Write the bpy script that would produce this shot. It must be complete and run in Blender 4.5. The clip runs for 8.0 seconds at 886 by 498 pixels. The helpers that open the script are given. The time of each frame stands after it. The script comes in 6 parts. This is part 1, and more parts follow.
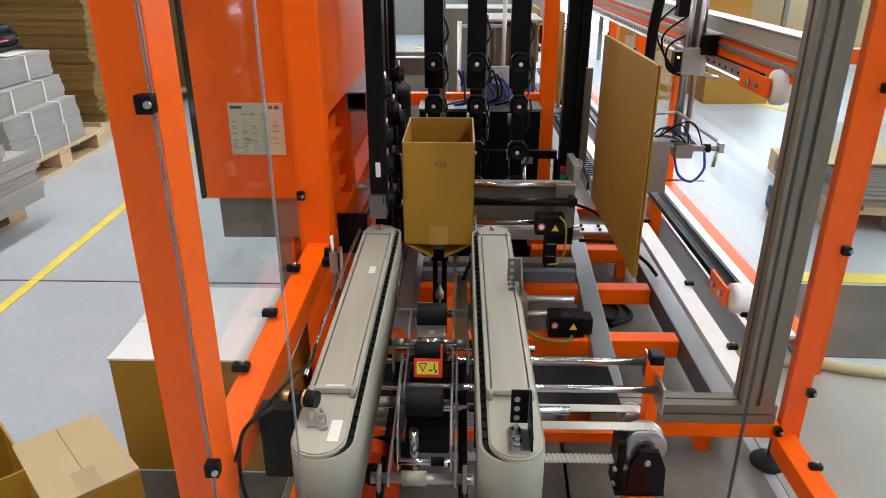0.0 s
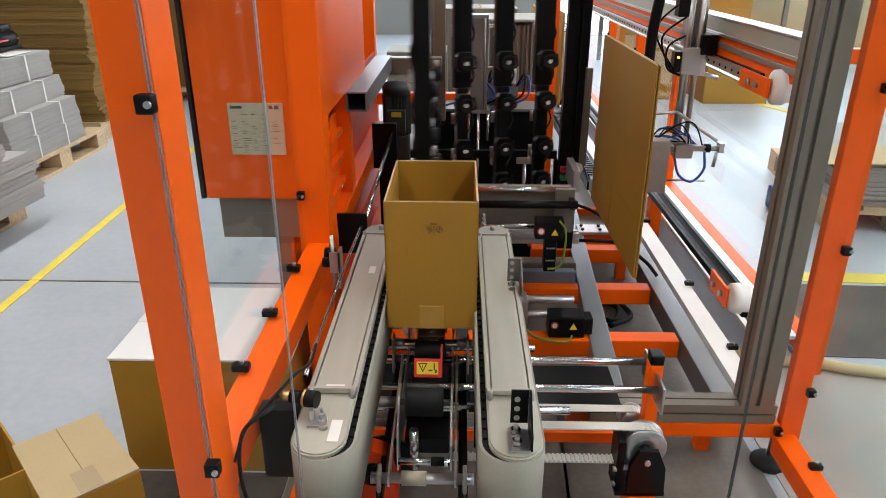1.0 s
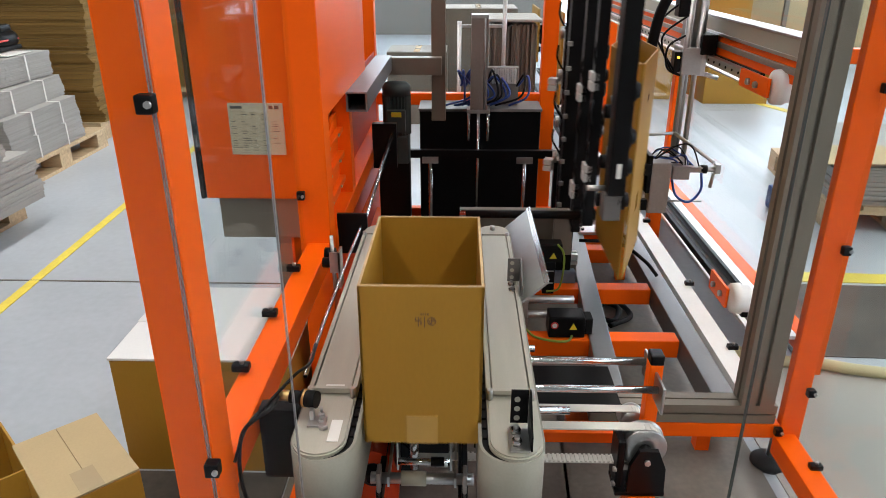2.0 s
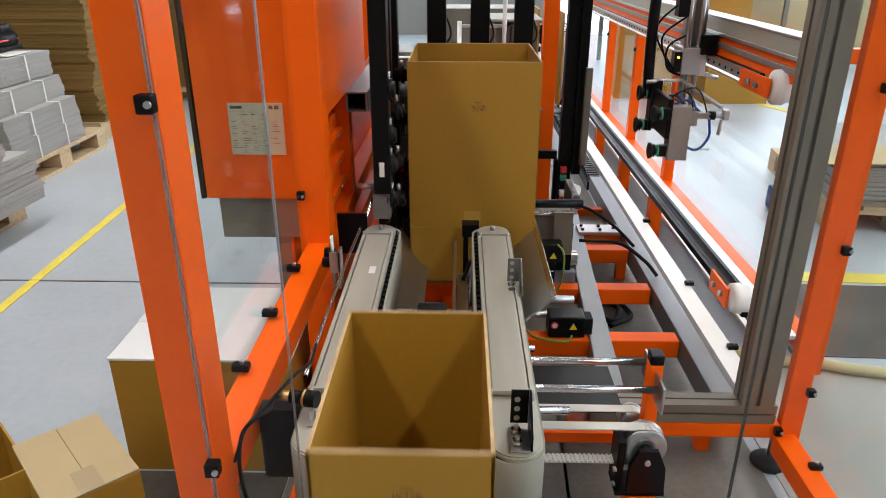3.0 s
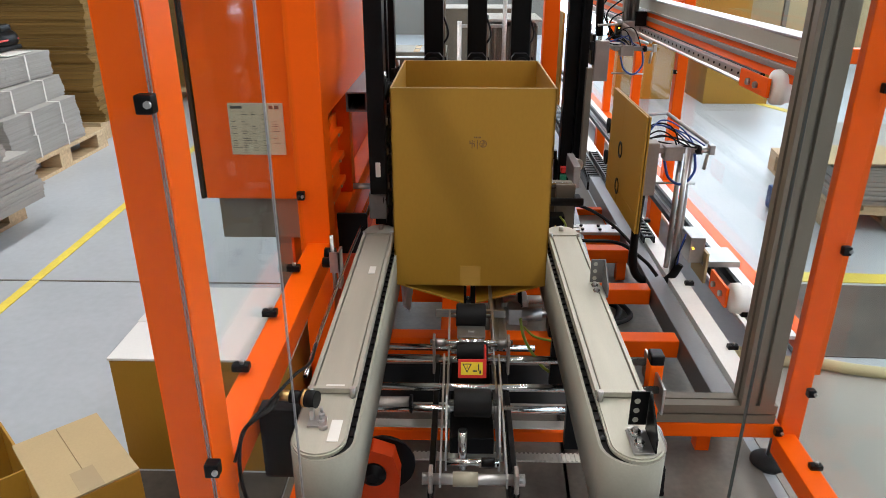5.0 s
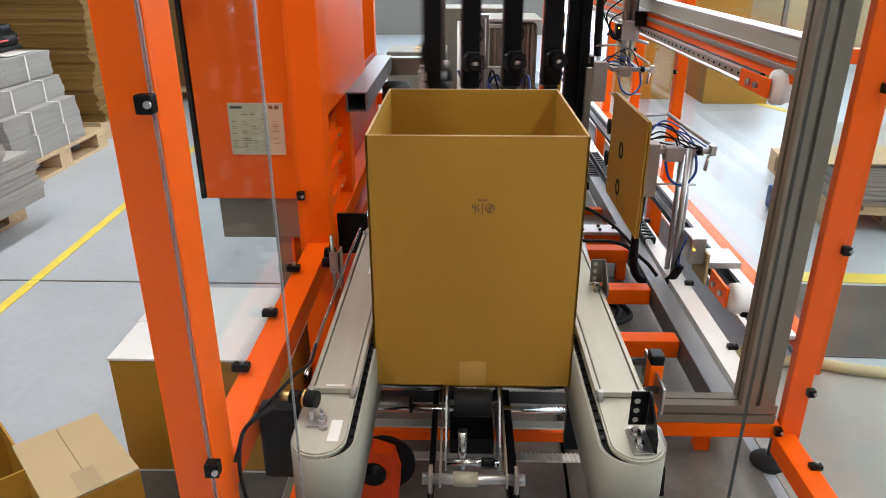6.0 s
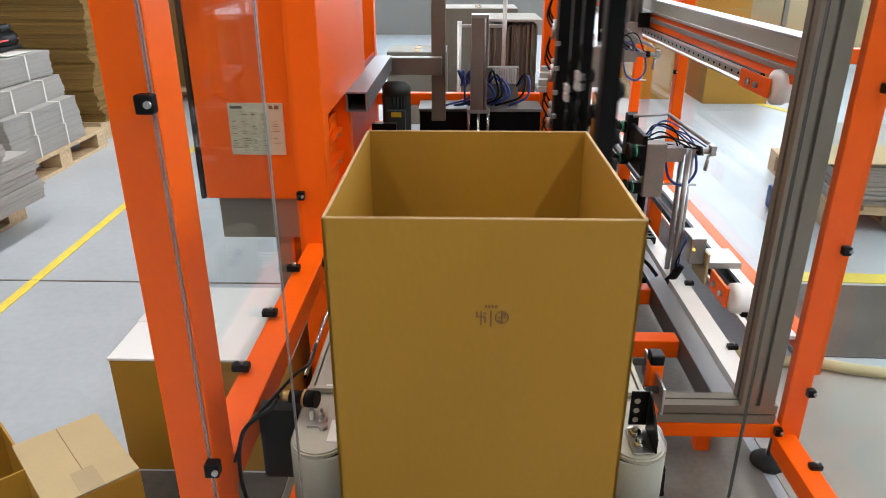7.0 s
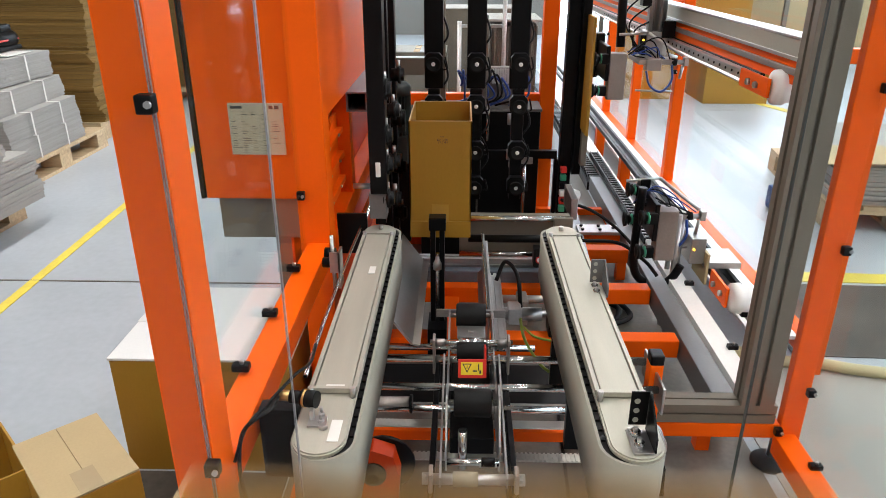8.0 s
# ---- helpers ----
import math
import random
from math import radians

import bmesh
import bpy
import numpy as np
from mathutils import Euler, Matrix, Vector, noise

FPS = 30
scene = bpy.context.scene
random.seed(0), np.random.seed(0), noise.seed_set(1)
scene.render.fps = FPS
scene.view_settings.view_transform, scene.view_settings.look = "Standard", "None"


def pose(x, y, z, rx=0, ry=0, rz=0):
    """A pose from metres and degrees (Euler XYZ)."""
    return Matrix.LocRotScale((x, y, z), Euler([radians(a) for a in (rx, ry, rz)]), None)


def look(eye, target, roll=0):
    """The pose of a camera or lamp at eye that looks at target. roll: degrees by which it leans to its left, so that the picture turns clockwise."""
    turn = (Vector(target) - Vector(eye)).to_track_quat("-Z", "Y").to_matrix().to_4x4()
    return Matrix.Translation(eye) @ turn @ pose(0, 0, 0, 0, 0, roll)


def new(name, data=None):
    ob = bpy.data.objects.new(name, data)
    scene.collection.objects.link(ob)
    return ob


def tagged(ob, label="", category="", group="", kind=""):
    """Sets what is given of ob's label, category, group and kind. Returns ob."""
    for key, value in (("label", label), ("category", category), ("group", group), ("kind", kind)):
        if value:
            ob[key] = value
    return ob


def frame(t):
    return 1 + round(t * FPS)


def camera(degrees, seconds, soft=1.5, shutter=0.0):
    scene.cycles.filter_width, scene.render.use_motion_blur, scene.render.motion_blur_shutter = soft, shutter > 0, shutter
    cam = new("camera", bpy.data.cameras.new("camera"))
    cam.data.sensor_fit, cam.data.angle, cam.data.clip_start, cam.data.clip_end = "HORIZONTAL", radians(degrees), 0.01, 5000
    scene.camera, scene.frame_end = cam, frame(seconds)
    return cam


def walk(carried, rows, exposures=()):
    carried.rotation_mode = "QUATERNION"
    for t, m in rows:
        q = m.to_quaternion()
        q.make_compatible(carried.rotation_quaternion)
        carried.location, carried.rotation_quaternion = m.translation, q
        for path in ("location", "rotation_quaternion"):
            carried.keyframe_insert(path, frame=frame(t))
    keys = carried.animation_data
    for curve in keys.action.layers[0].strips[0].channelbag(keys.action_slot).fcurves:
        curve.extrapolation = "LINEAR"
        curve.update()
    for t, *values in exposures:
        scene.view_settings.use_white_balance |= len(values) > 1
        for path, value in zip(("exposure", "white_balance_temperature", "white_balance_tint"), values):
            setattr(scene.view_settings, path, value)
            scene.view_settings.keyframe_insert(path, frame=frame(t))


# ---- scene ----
cam = camera(64.4, 8.0, soft=0.9, shutter=0.5)
EYE = Vector((0.0, 0.0, 1.38))
AIM = EYE + Vector((-math.sin(radians(1.44)) * math.cos(radians(23)), math.cos(radians(1.44)) * math.cos(radians(23)), -math.sin(radians(23))))
walk(cam, [(0.0, look(EYE, AIM)), (8.0, look(EYE, AIM))], exposures=[(0.0, -0.03, 6350, 10), (1.7, -0.05, 6350, 10), (3.5, -0.12, 6350, 10), (4.6, -0.12, 6350, 10), (6.0, 0.0, 6350, 10), (7.5, 0.05, 6350, 10), (8.0, 0.08, 6350, 10)])

# ---- world and light ----
world = bpy.data.worlds.new("world")
scene.world = world
world.use_nodes = True
_sky = world.node_tree.nodes.new("ShaderNodeTexSky")
_sky.sky_type = "NISHITA"
_sky.sun_disc = False
_sky.sun_elevation, _sky.sun_rotation = radians(35), radians(70)
world.node_tree.links.new(_sky.outputs[0], world.node_tree.nodes["Background"].inputs[0])
world.node_tree.nodes["Background"].inputs[1].default_value = 0.12


def lamp_area(name, x, y, z, sx, sy, watts, colour, target):
    data = bpy.data.lights.new(name, "AREA")
    data.shape, data.size, data.size_y, data.energy, data.color = "RECTANGLE", sx, sy, watts, colour
    ob = new(name, data)
    m = look((x, y, z), target)
    ob.matrix_world = m
    return ob


LAMP_WARM = (1.0, 0.965, 0.925)
DAY = (0.80, 0.90, 1.0)
ROWS_X = (-5.2, -2.0, 2.25, 5.4)
for _x in ROWS_X:
    lamp_area("hall_lamp", _x, 3.0, 4.93, 0.25, 16.0, 360 if abs(_x) < 3 else 20, LAMP_WARM, (_x, 3.001, 0))
# daylight in the openings of the side and back walls
lamp_area("window_light", 7.9, 4.0, 2.4, 10.0, 3.0, 230, DAY, (0, 4.0, 0.6))
lamp_area("window_light", -3.5, 12.9, 3.1, 9.0, 2.0, 320, DAY, (-3.0, 0, 0.5))
lamp_area("door_light", 4.4, 12.85, 2.1, 5.6, 4.0, 320, DAY, (3.0, 0, 0.9))

# ---- materials ----
MATS = {}


def mat(name, colour, rough=0.5, metal=0.0, vary=0.12, scale=6.0, fine=60.0, bump=0.05, spec=0.5, coat=0.0, emit=0.0, stretch=(1, 1, 1), second=None, rnd=0.0):
    if name in MATS:
        return MATS[name]
    m = bpy.data.materials.new(name)
    m.use_nodes = True
    nt = m.node_tree
    bs = nt.nodes["Principled BSDF"]
    bs.inputs["Roughness"].default_value = rough
    bs.inputs["Metallic"].default_value = metal
    bs.inputs["Specular IOR Level"].default_value = spec
    bs.inputs["Coat Weight"].default_value = coat
    tc = nt.nodes.new("ShaderNodeTexCoord")
    mp = nt.nodes.new("ShaderNodeMapping")
    mp.inputs["Scale"].default_value = stretch
    nt.links.new(tc.outputs["Object"], mp.inputs["Vector"])
    n1, n2 = nt.nodes.new("ShaderNodeTexNoise"), nt.nodes.new("ShaderNodeTexNoise")
    n1.inputs["Scale"].default_value, n1.inputs["Detail"].default_value = scale, 4
    n2.inputs["Scale"].default_value, n2.inputs["Detail"].default_value = fine, 3
    for n in (n1, n2):
        nt.links.new(mp.outputs[0], n.inputs["Vector"])
    add = nt.nodes.new("ShaderNodeMath")
    add.operation = "MULTIPLY_ADD"
    nt.links.new(n2.outputs[0], add.inputs[0])
    add.inputs[1].default_value = 0.4
    nt.links.new(n1.outputs[0], add.inputs[2])
    ramp = nt.nodes.new("ShaderNodeValToRGB")
    c = Vector(colour)
    lo = Vector(second) if second else c * (1 - vary)
    hi = c * (1 + vary)
    ramp.color_ramp.elements[0].position, ramp.color_ramp.elements[1].position = 0.45, 0.95
    ramp.color_ramp.elements[0].color = (*lo, 1)
    ramp.color_ramp.elements[1].color = (*hi, 1)
    nt.links.new(add.outputs[0], ramp.inputs[0])
    out = ramp.outputs[0]
    if rnd:
        info = nt.nodes.new("ShaderNodeObjectInfo")
        hsv = nt.nodes.new("ShaderNodeHueSaturation")
        mr = nt.nodes.new("ShaderNodeMapRange")
        mr.inputs[3].default_value, mr.inputs[4].default_value = 1 - rnd, 1 + rnd
        nt.links.new(info.outputs["Random"], mr.inputs[0])
        nt.links.new(mr.outputs[0], hsv.inputs["Value"])
        nt.links.new(out, hsv.inputs["Color"])
        out = hsv.outputs[0]
    nt.links.new(out, bs.inputs["Base Color"])
    rr = nt.nodes.new("ShaderNodeMapRange")
    rr.inputs[3].default_value, rr.inputs[4].default_value = max(0.02, rough - 0.08), min(1, rough + 0.08)
    nt.links.new(n1.outputs[0], rr.inputs[0])
    nt.links.new(rr.outputs[0], bs.inputs["Roughness"])
    if bump:
        bp = nt.nodes.new("ShaderNodeBump")
        bp.inputs["Strength"].default_value, bp.inputs["Distance"].default_value = bump, 0.002
        nt.links.new(n2.outputs[0], bp.inputs["Height"])
        nt.links.new(bp.outputs[0], bs.inputs["Normal"])
    if emit:
        bs.inputs["Emission Color"].default_value = (*colour, 1)
        bs.inputs["Emission Strength"].default_value = emit
    MATS[name] = m
    return m


def clear(name, tint=(0.96, 0.98, 0.98), rough=0.02, least=0.010):
    """Thin clear acrylic: mostly straight through, with real gloss on top."""
    m = bpy.data.materials.new(name)
    m.use_nodes = True
    nt = m.node_tree
    nt.nodes.remove(nt.nodes["Principled BSDF"])
    tr, gl, mx, fr, pw, ma = (nt.nodes.new("ShaderNode" + k) for k in ("BsdfTransparent", "BsdfGlossy", "MixShader", "LayerWeight", "Math", "Math"))
    tr.inputs[0].default_value = (*tint, 1)
    gl.inputs["Roughness"].default_value = rough
    fr.inputs["Blend"].default_value = 0.5
    pw.operation, ma.operation = "POWER", "MULTIPLY_ADD"
    pw.inputs[1].default_value = 5.0
    ma.inputs[1].default_value, ma.inputs[2].default_value = 0.5, least
    nt.links.new(fr.outputs["Facing"], pw.inputs[0])
    nt.links.new(pw.outputs[0], ma.inputs[0])
    nt.links.new(ma.outputs[0], mx.inputs[0])
    nt.links.new(tr.outputs[0], mx.inputs[1])
    nt.links.new(gl.outputs[0], mx.inputs[2])
    nt.links.new(mx.outputs[0], nt.nodes["Material Output"].inputs[0])
    return m


ORANGE = mat("orange_paint", (0.88, 0.112, 0.001), 0.40, vary=0.05, scale=3, fine=180, bump=0.03, spec=0.15, coat=0.05)
# same orange paint with the shade of recessed parts put into its colour
ORANGE_SHADED = mat("shaded_orange_paint", (0.55, 0.045, 0.004), 0.45, vary=0.08, scale=3, fine=180, bump=0.04, spec=0.15)
ALU = mat("anodised_aluminium", (0.62, 0.61, 0.59), 0.36, 0.9, 0.06, 5, 90, 0.03, stretch=(8, 1, 8))
ALU_DULL = mat("dull_aluminium_profile", (0.18, 0.155, 0.12), 0.42, 0.25, 0.08, 4, 90, 0.03)
STEEL = mat("brushed_steel", (0.46, 0.455, 0.44), 0.34, 0.95, 0.12, 6, 120, 0.05)
SLATE = mat("slate_blue_coating", (0.13, 0.165, 0.205), 0.5, 0, 0.15, 6, 60, 0.06)
GREY_BLOCK = mat("dull_grey_casting", (0.14, 0.135, 0.13), 0.5, 0.1, 0.15, 8, 120, 0.05)
# satin steel, its brown tint standing for cardboard reflected in the gripper block
STEEL_WARM = mat("warm_tinted_steel", (0.30, 0.265, 0.24), 0.42, 0.6, 0.15, 6, 120, 0.05)
PLATE_CREAM = mat("cream_rating_label", (0.56, 0.49, 0.35), 0.55, 0, 0.05, 10, 90, 0.02)
CHROME = mat("chromed_rod", (0.58, 0.575, 0.56), 0.2, 1.0, 0.08, 6, 60, 0.02)
PLATE = mat("satin_conveyor_lid", (0.425, 0.415, 0.345), 0.47, 0.4, 0.08, 4, 160, 0.05, stretch=(10, 1, 1))
BELT_GREY = mat("grey_belt", (0.27, 0.26, 0.215), 0.6, 0, 0.08, 8, 220, 0.1, spec=0.3)
BLACK = mat("black_plastic", (0.004, 0.004, 0.0045), 0.4, 0, 0.3, 10, 120, 0.06, spec=0.16)
BLACK_METAL = mat("black_coated_steel", (0.004, 0.004, 0.0044), 0.34, 0, 0.3, 8, 150, 0.05, spec=0.14)
RUBBER = mat("black_rubber", (0.006, 0.006, 0.006), 0.6, 0, 0.3, 12, 200, 0.1, spec=0.2)
WHITE = mat("white_plastic", (0.74, 0.73, 0.70), 0.4, 0, 0.05, 8, 90, 0.02)
PAPER = mat("white_paper_sticker", (0.74, 0.73, 0.69), 0.6, 0, 0.04, 10, 90, 0.02)
INK = mat("dark_ink", (0.05, 0.045, 0.04), 0.6, 0, 0.1, 20, 90, 0.0)
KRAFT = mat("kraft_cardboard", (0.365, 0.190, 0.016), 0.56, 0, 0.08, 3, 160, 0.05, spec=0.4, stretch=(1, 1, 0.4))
KRAFT_EDGE = mat("cut_cardboard_edge", (0.48, 0.33, 0.17), 0.85, 0, 0.2, 40, 300, 0.2)
KRAFT_INK = mat("brown_print", (0.16, 0.08, 0.03), 0.7, 0, 0.15, 20, 200, 0.0)
TAPE = mat("clear_packing_tape", (0.46, 0.27, 0.06), 0.2, 0, 0.05, 8, 60, 0.03, spec=0.5)
TAPE_PALE = mat("clear_tape_on_pale_card", (0.40, 0.31, 0.18), 0.2, 0, 0.05, 8, 60, 0.03)
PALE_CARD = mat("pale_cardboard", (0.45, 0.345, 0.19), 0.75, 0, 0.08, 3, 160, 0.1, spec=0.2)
WHITE_CARD = mat("white_cardboard", (0.72, 0.72, 0.71), 0.42, 0, 0.05, 3, 160, 0.08)
GREY_CARD = mat("grey_cardboard_sheets", (0.36, 0.35, 0.325), 0.8, 0, 0.12, 2, 60, 0.15, stretch=(1, 1, 40), rnd=0.06)
BROWN_CARD = mat("brown_cardboard_sheets", (0.20, 0.115, 0.025), 0.85, 0, 0.35, 2, 40, 0.3, stretch=(1, 1, 60), rnd=0.12)
BLANK_CARD = mat("grey_brown_blank", (0.17, 0.145, 0.115), 0.8, 0, 0.2, 3, 60, 0.1, rnd=0.25)
VALVE = mat("pale_grey_valve_plastic", (0.42, 0.42, 0.40), 0.45, 0, 0.06, 8, 90, 0.02)
WOOD = mat("pallet_wood", (0.50, 0.37, 0.22), 0.75, 0, 0.2, 6, 60, 0.2, stretch=(1, 8, 8), rnd=0.1)
YELLOW = mat("yellow_floor_paint", (0.74, 0.60, 0.07), 0.55, 0, 0.15, 8, 90, 0.1)
CONCRETE = mat("concrete_floor", (0.40, 0.435, 0.47), 0.37, 0, 0.13, 1.6, 30, 0.08, second=(0.35, 0.385, 0.415))
CONCRETE_WARM = mat("worn_beige_concrete", (0.31, 0.29, 0.26), 0.4, 0, 0.14, 2.2, 40, 0.1)
CONCRETE_DARK = mat("brown_grey_floor", (0.155, 0.142, 0.118), 0.34, 0, 0.3, 5, 60, 0.12)
TUBE_STEEL = mat("blue_grey_steel_tube", (0.25, 0.255, 0.26), 0.42, 0.75, 0.08, 4, 120, 0.03)
FLOOR_BROWN = mat("dark_brown_floor", (0.09, 0.078, 0.064), 0.75, 0, 0.4, 3, 40, 0.2, spec=0.2)
DULL_SLEEVE = mat("dull_beige_sleeve", (0.30, 0.27, 0.20), 0.5, 0, 0.1, 8, 90, 0.03)
WALL = mat("hall_wall_paint", (0.26, 0.255, 0.245), 0.8, 0, 0.06, 1.5, 40, 0.1)
CEIL = mat("hall_ceiling_sheet", (0.22, 0.22, 0.22), 0.7, 0, 0.05, 1.5, 40, 0.05)
SIGN_RED = mat("red_holder_paint", (0.62, 0.03, 0.02), 0.4, 0, 0.06, 8, 90, 0.03)
SIGN_YELLOW = mat("yellow_warning_sticker", (0.82, 0.60, 0.03), 0.45, 0, 0.05, 8, 90, 0.0)
BLUE = mat("blue_air_hose", (0.02, 0.06, 0.28), 0.35, 0, 0.1, 8, 90, 0.0)
GREEN = mat("green_plastic", (0.04, 0.30, 0.16), 0.45, 0, 0.1, 8, 90, 0.0)
GREENYEL = mat("earth_wire_sheath", (0.20, 0.27, 0.03), 0.45, 0, 0.1, 30, 90, 0.0)
BRASS = mat("brass", (0.65, 0.45, 0.18), 0.3, 1.0, 0.08, 8, 90, 0.02)
IVORY = mat("ivory_belt", (0.62, 0.60, 0.54), 0.6, 0, 0.08, 8, 120, 0.05)
MOTOR = mat("dark_green_motor_paint", (0.035, 0.045, 0.042), 0.45, 0, 0.15, 8, 120, 0.06)
HOSE_BEIGE = mat("beige_hose", (0.52, 0.45, 0.25), 0.6, 0, 0.1, 8, 120, 0.05)
AMBER = mat("amber_indicator", (1.0, 0.55, 0.05), 0.4, 0, 0.0, 8, 90, 0, emit=2.5)
BLUE_LINER = mat("blue_plastic", (0.03, 0.10, 0.32), 0.5, 0, 0.15, 6, 60, 0.1)
TUBE_GLOW = mat("lit_fluorescent_tube", (1.0, 0.95, 0.86), 0.4, 0, 0.0, 8, 90, 0, emit=6.0)
SKY_PANE = mat("daylit_window_pane", (0.82, 0.91, 1.0), 0.4, 0, 0.0, 8, 90, 0, emit=3.0)
DOOR_PANE = mat("daylit_door_opening", (0.82, 0.91, 1.0), 0.4, 0, 0.0, 8, 90, 0, emit=2.4)
ACRYLIC = clear("clear_acrylic")
ACRYLIC_EDGE = clear("frosted_acrylic_edge", (0.74, 0.76, 0.80), 0.5, 0.22)


# ---- mesh helpers ----
def bx(bm, x0, x1, y0, y1, z0, z1, bev=0.0):
    vs = [bm.verts.new((x, y, z)) for z in (z0, z1) for y in (y0, y1) for x in (x0, x1)]
    fs = [bm.faces.new([vs[i] for i in q]) for q in ((0, 2, 3, 1), (4, 5, 7, 6), (0, 1, 5, 4), (2, 6, 7, 3), (0, 4, 6, 2), (1, 3, 7, 5))]
    if bev:
        es = list({e for f in fs for e in f.edges})
        bmesh.ops.bevel(bm, geom=es, offset=bev, segments=2, affect="EDGES", profile=0.6)
    return bm


def cy(bm, p, q, r, n=14, r2=None):
    p, q = Vector(p), Vector(q)
    r2 = r if r2 is None else r2
    d = (q - p).normalized()
    a = d.orthogonal().normalized()
    b = d.cross(a)
    rings = []
    for c, rad in ((p, r), (q, r2)):
        rings.append([bm.verts.new(c + (a * math.cos(2 * math.pi * i / n) + b * math.sin(2 * math.pi * i / n)) * rad) for i in range(n)])
    for i in range(n):
        f = bm.faces.new((rings[0][i], rings[0][(i + 1) % n], rings[1][(i + 1) % n], rings[1][i]))
        f.smooth = True
    bm.faces.new(rings[0][::-1])
    bm.faces.new(rings[1])
    return bm


def lathe(bm, p, axis, profile, n=24):
    """Turned body: profile of (along, radius) about the axis from p."""
    p, d = Vector(p), Vector(axis).normalized()
    a = d.orthogonal().normalized()
    b = d.cross(a)
    rings = [[bm.verts.new(p + d * s + (a * math.cos(2 * math.pi * i / n) + b * math.sin(2 * math.pi * i / n)) * r) for i in range(n)] for s, r in profile]
    for k in range(len(rings) - 1):
        for i in range(n):
            bm.faces.new((rings[k][i], rings[k][(i + 1) % n], rings[k + 1][(i + 1) % n], rings[k + 1][i])).smooth = True
    bm.faces.new(rings[0][::-1])
    bm.faces.new(rings[-1])
    return bm


def smooth_path(pts, steps=8):
    pts = [Vector(p) for p in pts]
    ext = [pts[0] * 2 - pts[1]] + pts + [pts[-1] * 2 - pts[-2]]
    out = []
    for i in range(1, len(ext) - 2):
        p0, p1, p2, p3 = ext[i - 1:i + 3]
        for k in range(steps):
            t = k / steps
            out.append(0.5 * (2 * p1 + (p2 - p0) * t + (2 * p0 - 5 * p1 + 4 * p2 - p3) * t * t + (3 * p1 - p0 - 3 * p2 + p3) * t ** 3))
    return out + [pts[-1]]


def tube(bm, pts, r, n=7, steps=8):
    path = smooth_path(pts, steps) if steps > 1 else [Vector(p) for p in pts]
    prev, a = None, None
    for i, p in enumerate(path):
        d = (path[min(i + 1, len(path) - 1)] - path[max(i - 1, 0)]).normalized()
        a = d.orthogonal().normalized() if a is None else (a - d * a.dot(d)).normalized()
        b = d.cross(a)
        ring = [bm.verts.new(p + (a * math.cos(2 * math.pi * k / n) + b * math.sin(2 * math.pi * k / n)) * r) for k in range(n)]
        if prev:
            for k in range(n):
                bm.faces.new((prev[k], prev[(k + 1) % n], ring[(k + 1) % n], ring[k])).smooth = True
        else:
            bm.faces.new(ring[::-1])
        prev = ring
    bm.faces.new(prev)
    return bm


def prism(bm, poly, axis, a, b):
    """A closed outline swept along one axis. axis x: (y, z); y: (x, z); z: (x, y)."""
    def at(u, v, w):
        return {"x": (w, u, v), "y": (u, w, v), "z": (u, v, w)}[axis]
    r0 = [bm.verts.new(at(u, v, a)) for u, v in poly]
    r1 = [bm.verts.new(at(u, v, b)) for u, v in poly]
    n = len(poly)
    for i in range(n):
        bm.faces.new((r0[i], r0[(i + 1) % n], r1[(i + 1) % n], r1[i]))
    bm.faces.new(r0[::-1])
    bm.faces.new(r1)
    bmesh.ops.recalc_face_normals(bm, faces=bm.faces[:])
    return bm


def slot_outline(u0, u1, v0, v1, slot=0.009, deep=0.010, across=1, up=1):
    """Outline of a slotted profile with grooves in its faces."""
    def side(p, q, inward, count):
        p, q, w = Vector(p), Vector(q), Vector(inward)
        d = (q - p).normalized()
        length = (q - p).length
        pts = [p]
        for k in range(count):
            c = p + d * length * (2 * k + 1) / (2 * count)
            pts += [c - d * slot / 2, c - d * slot / 2 + w * deep, c + d * slot / 2 + w * deep, c + d * slot / 2]
        return pts
    out = side((u0, v0), (u1, v0), (0, 1), across) + side((u1, v0), (u1, v1), (-1, 0), up) + side((u1, v1), (u0, v1), (0, -1), across) + side((u0, v1), (u0, v0), (1, 0), up)
    return [(p[0], p[1]) for p in out]


def link(name, bm, material, smooth=False):
    bmesh.ops.recalc_face_normals(bm, faces=bm.faces[:])
    me = bpy.data.meshes.new(name)
    bm.to_mesh(me)
    bm.free()
    me.materials.append(material)
    return new(name, me)


def part(name, bm, material, parent, label=""):
    ob = link(name, bm, material)
    ob.parent = parent
    return tagged(ob, label)


def share(name, data, parent, m):
    ob = new(name, data)
    ob.parent = parent
    ob.matrix_basis = m
    return ob


def thing(name, label, category, group="", at=(0, 0, 0)):
    ob = new(name)
    ob.location = at
    ob.empty_display_size = 0.1
    return tagged(ob, label, category, group)


def solo(name, bm, material, label, category, group="", kind=""):
    return tagged(link(name, bm, material), label, category, group, kind)


def M():
    return bmesh.new()


def setting(name, bm, material, label, category=""):
    return tagged(link(name, bm, material), label, category or name.split("_")[0], "", "structure")


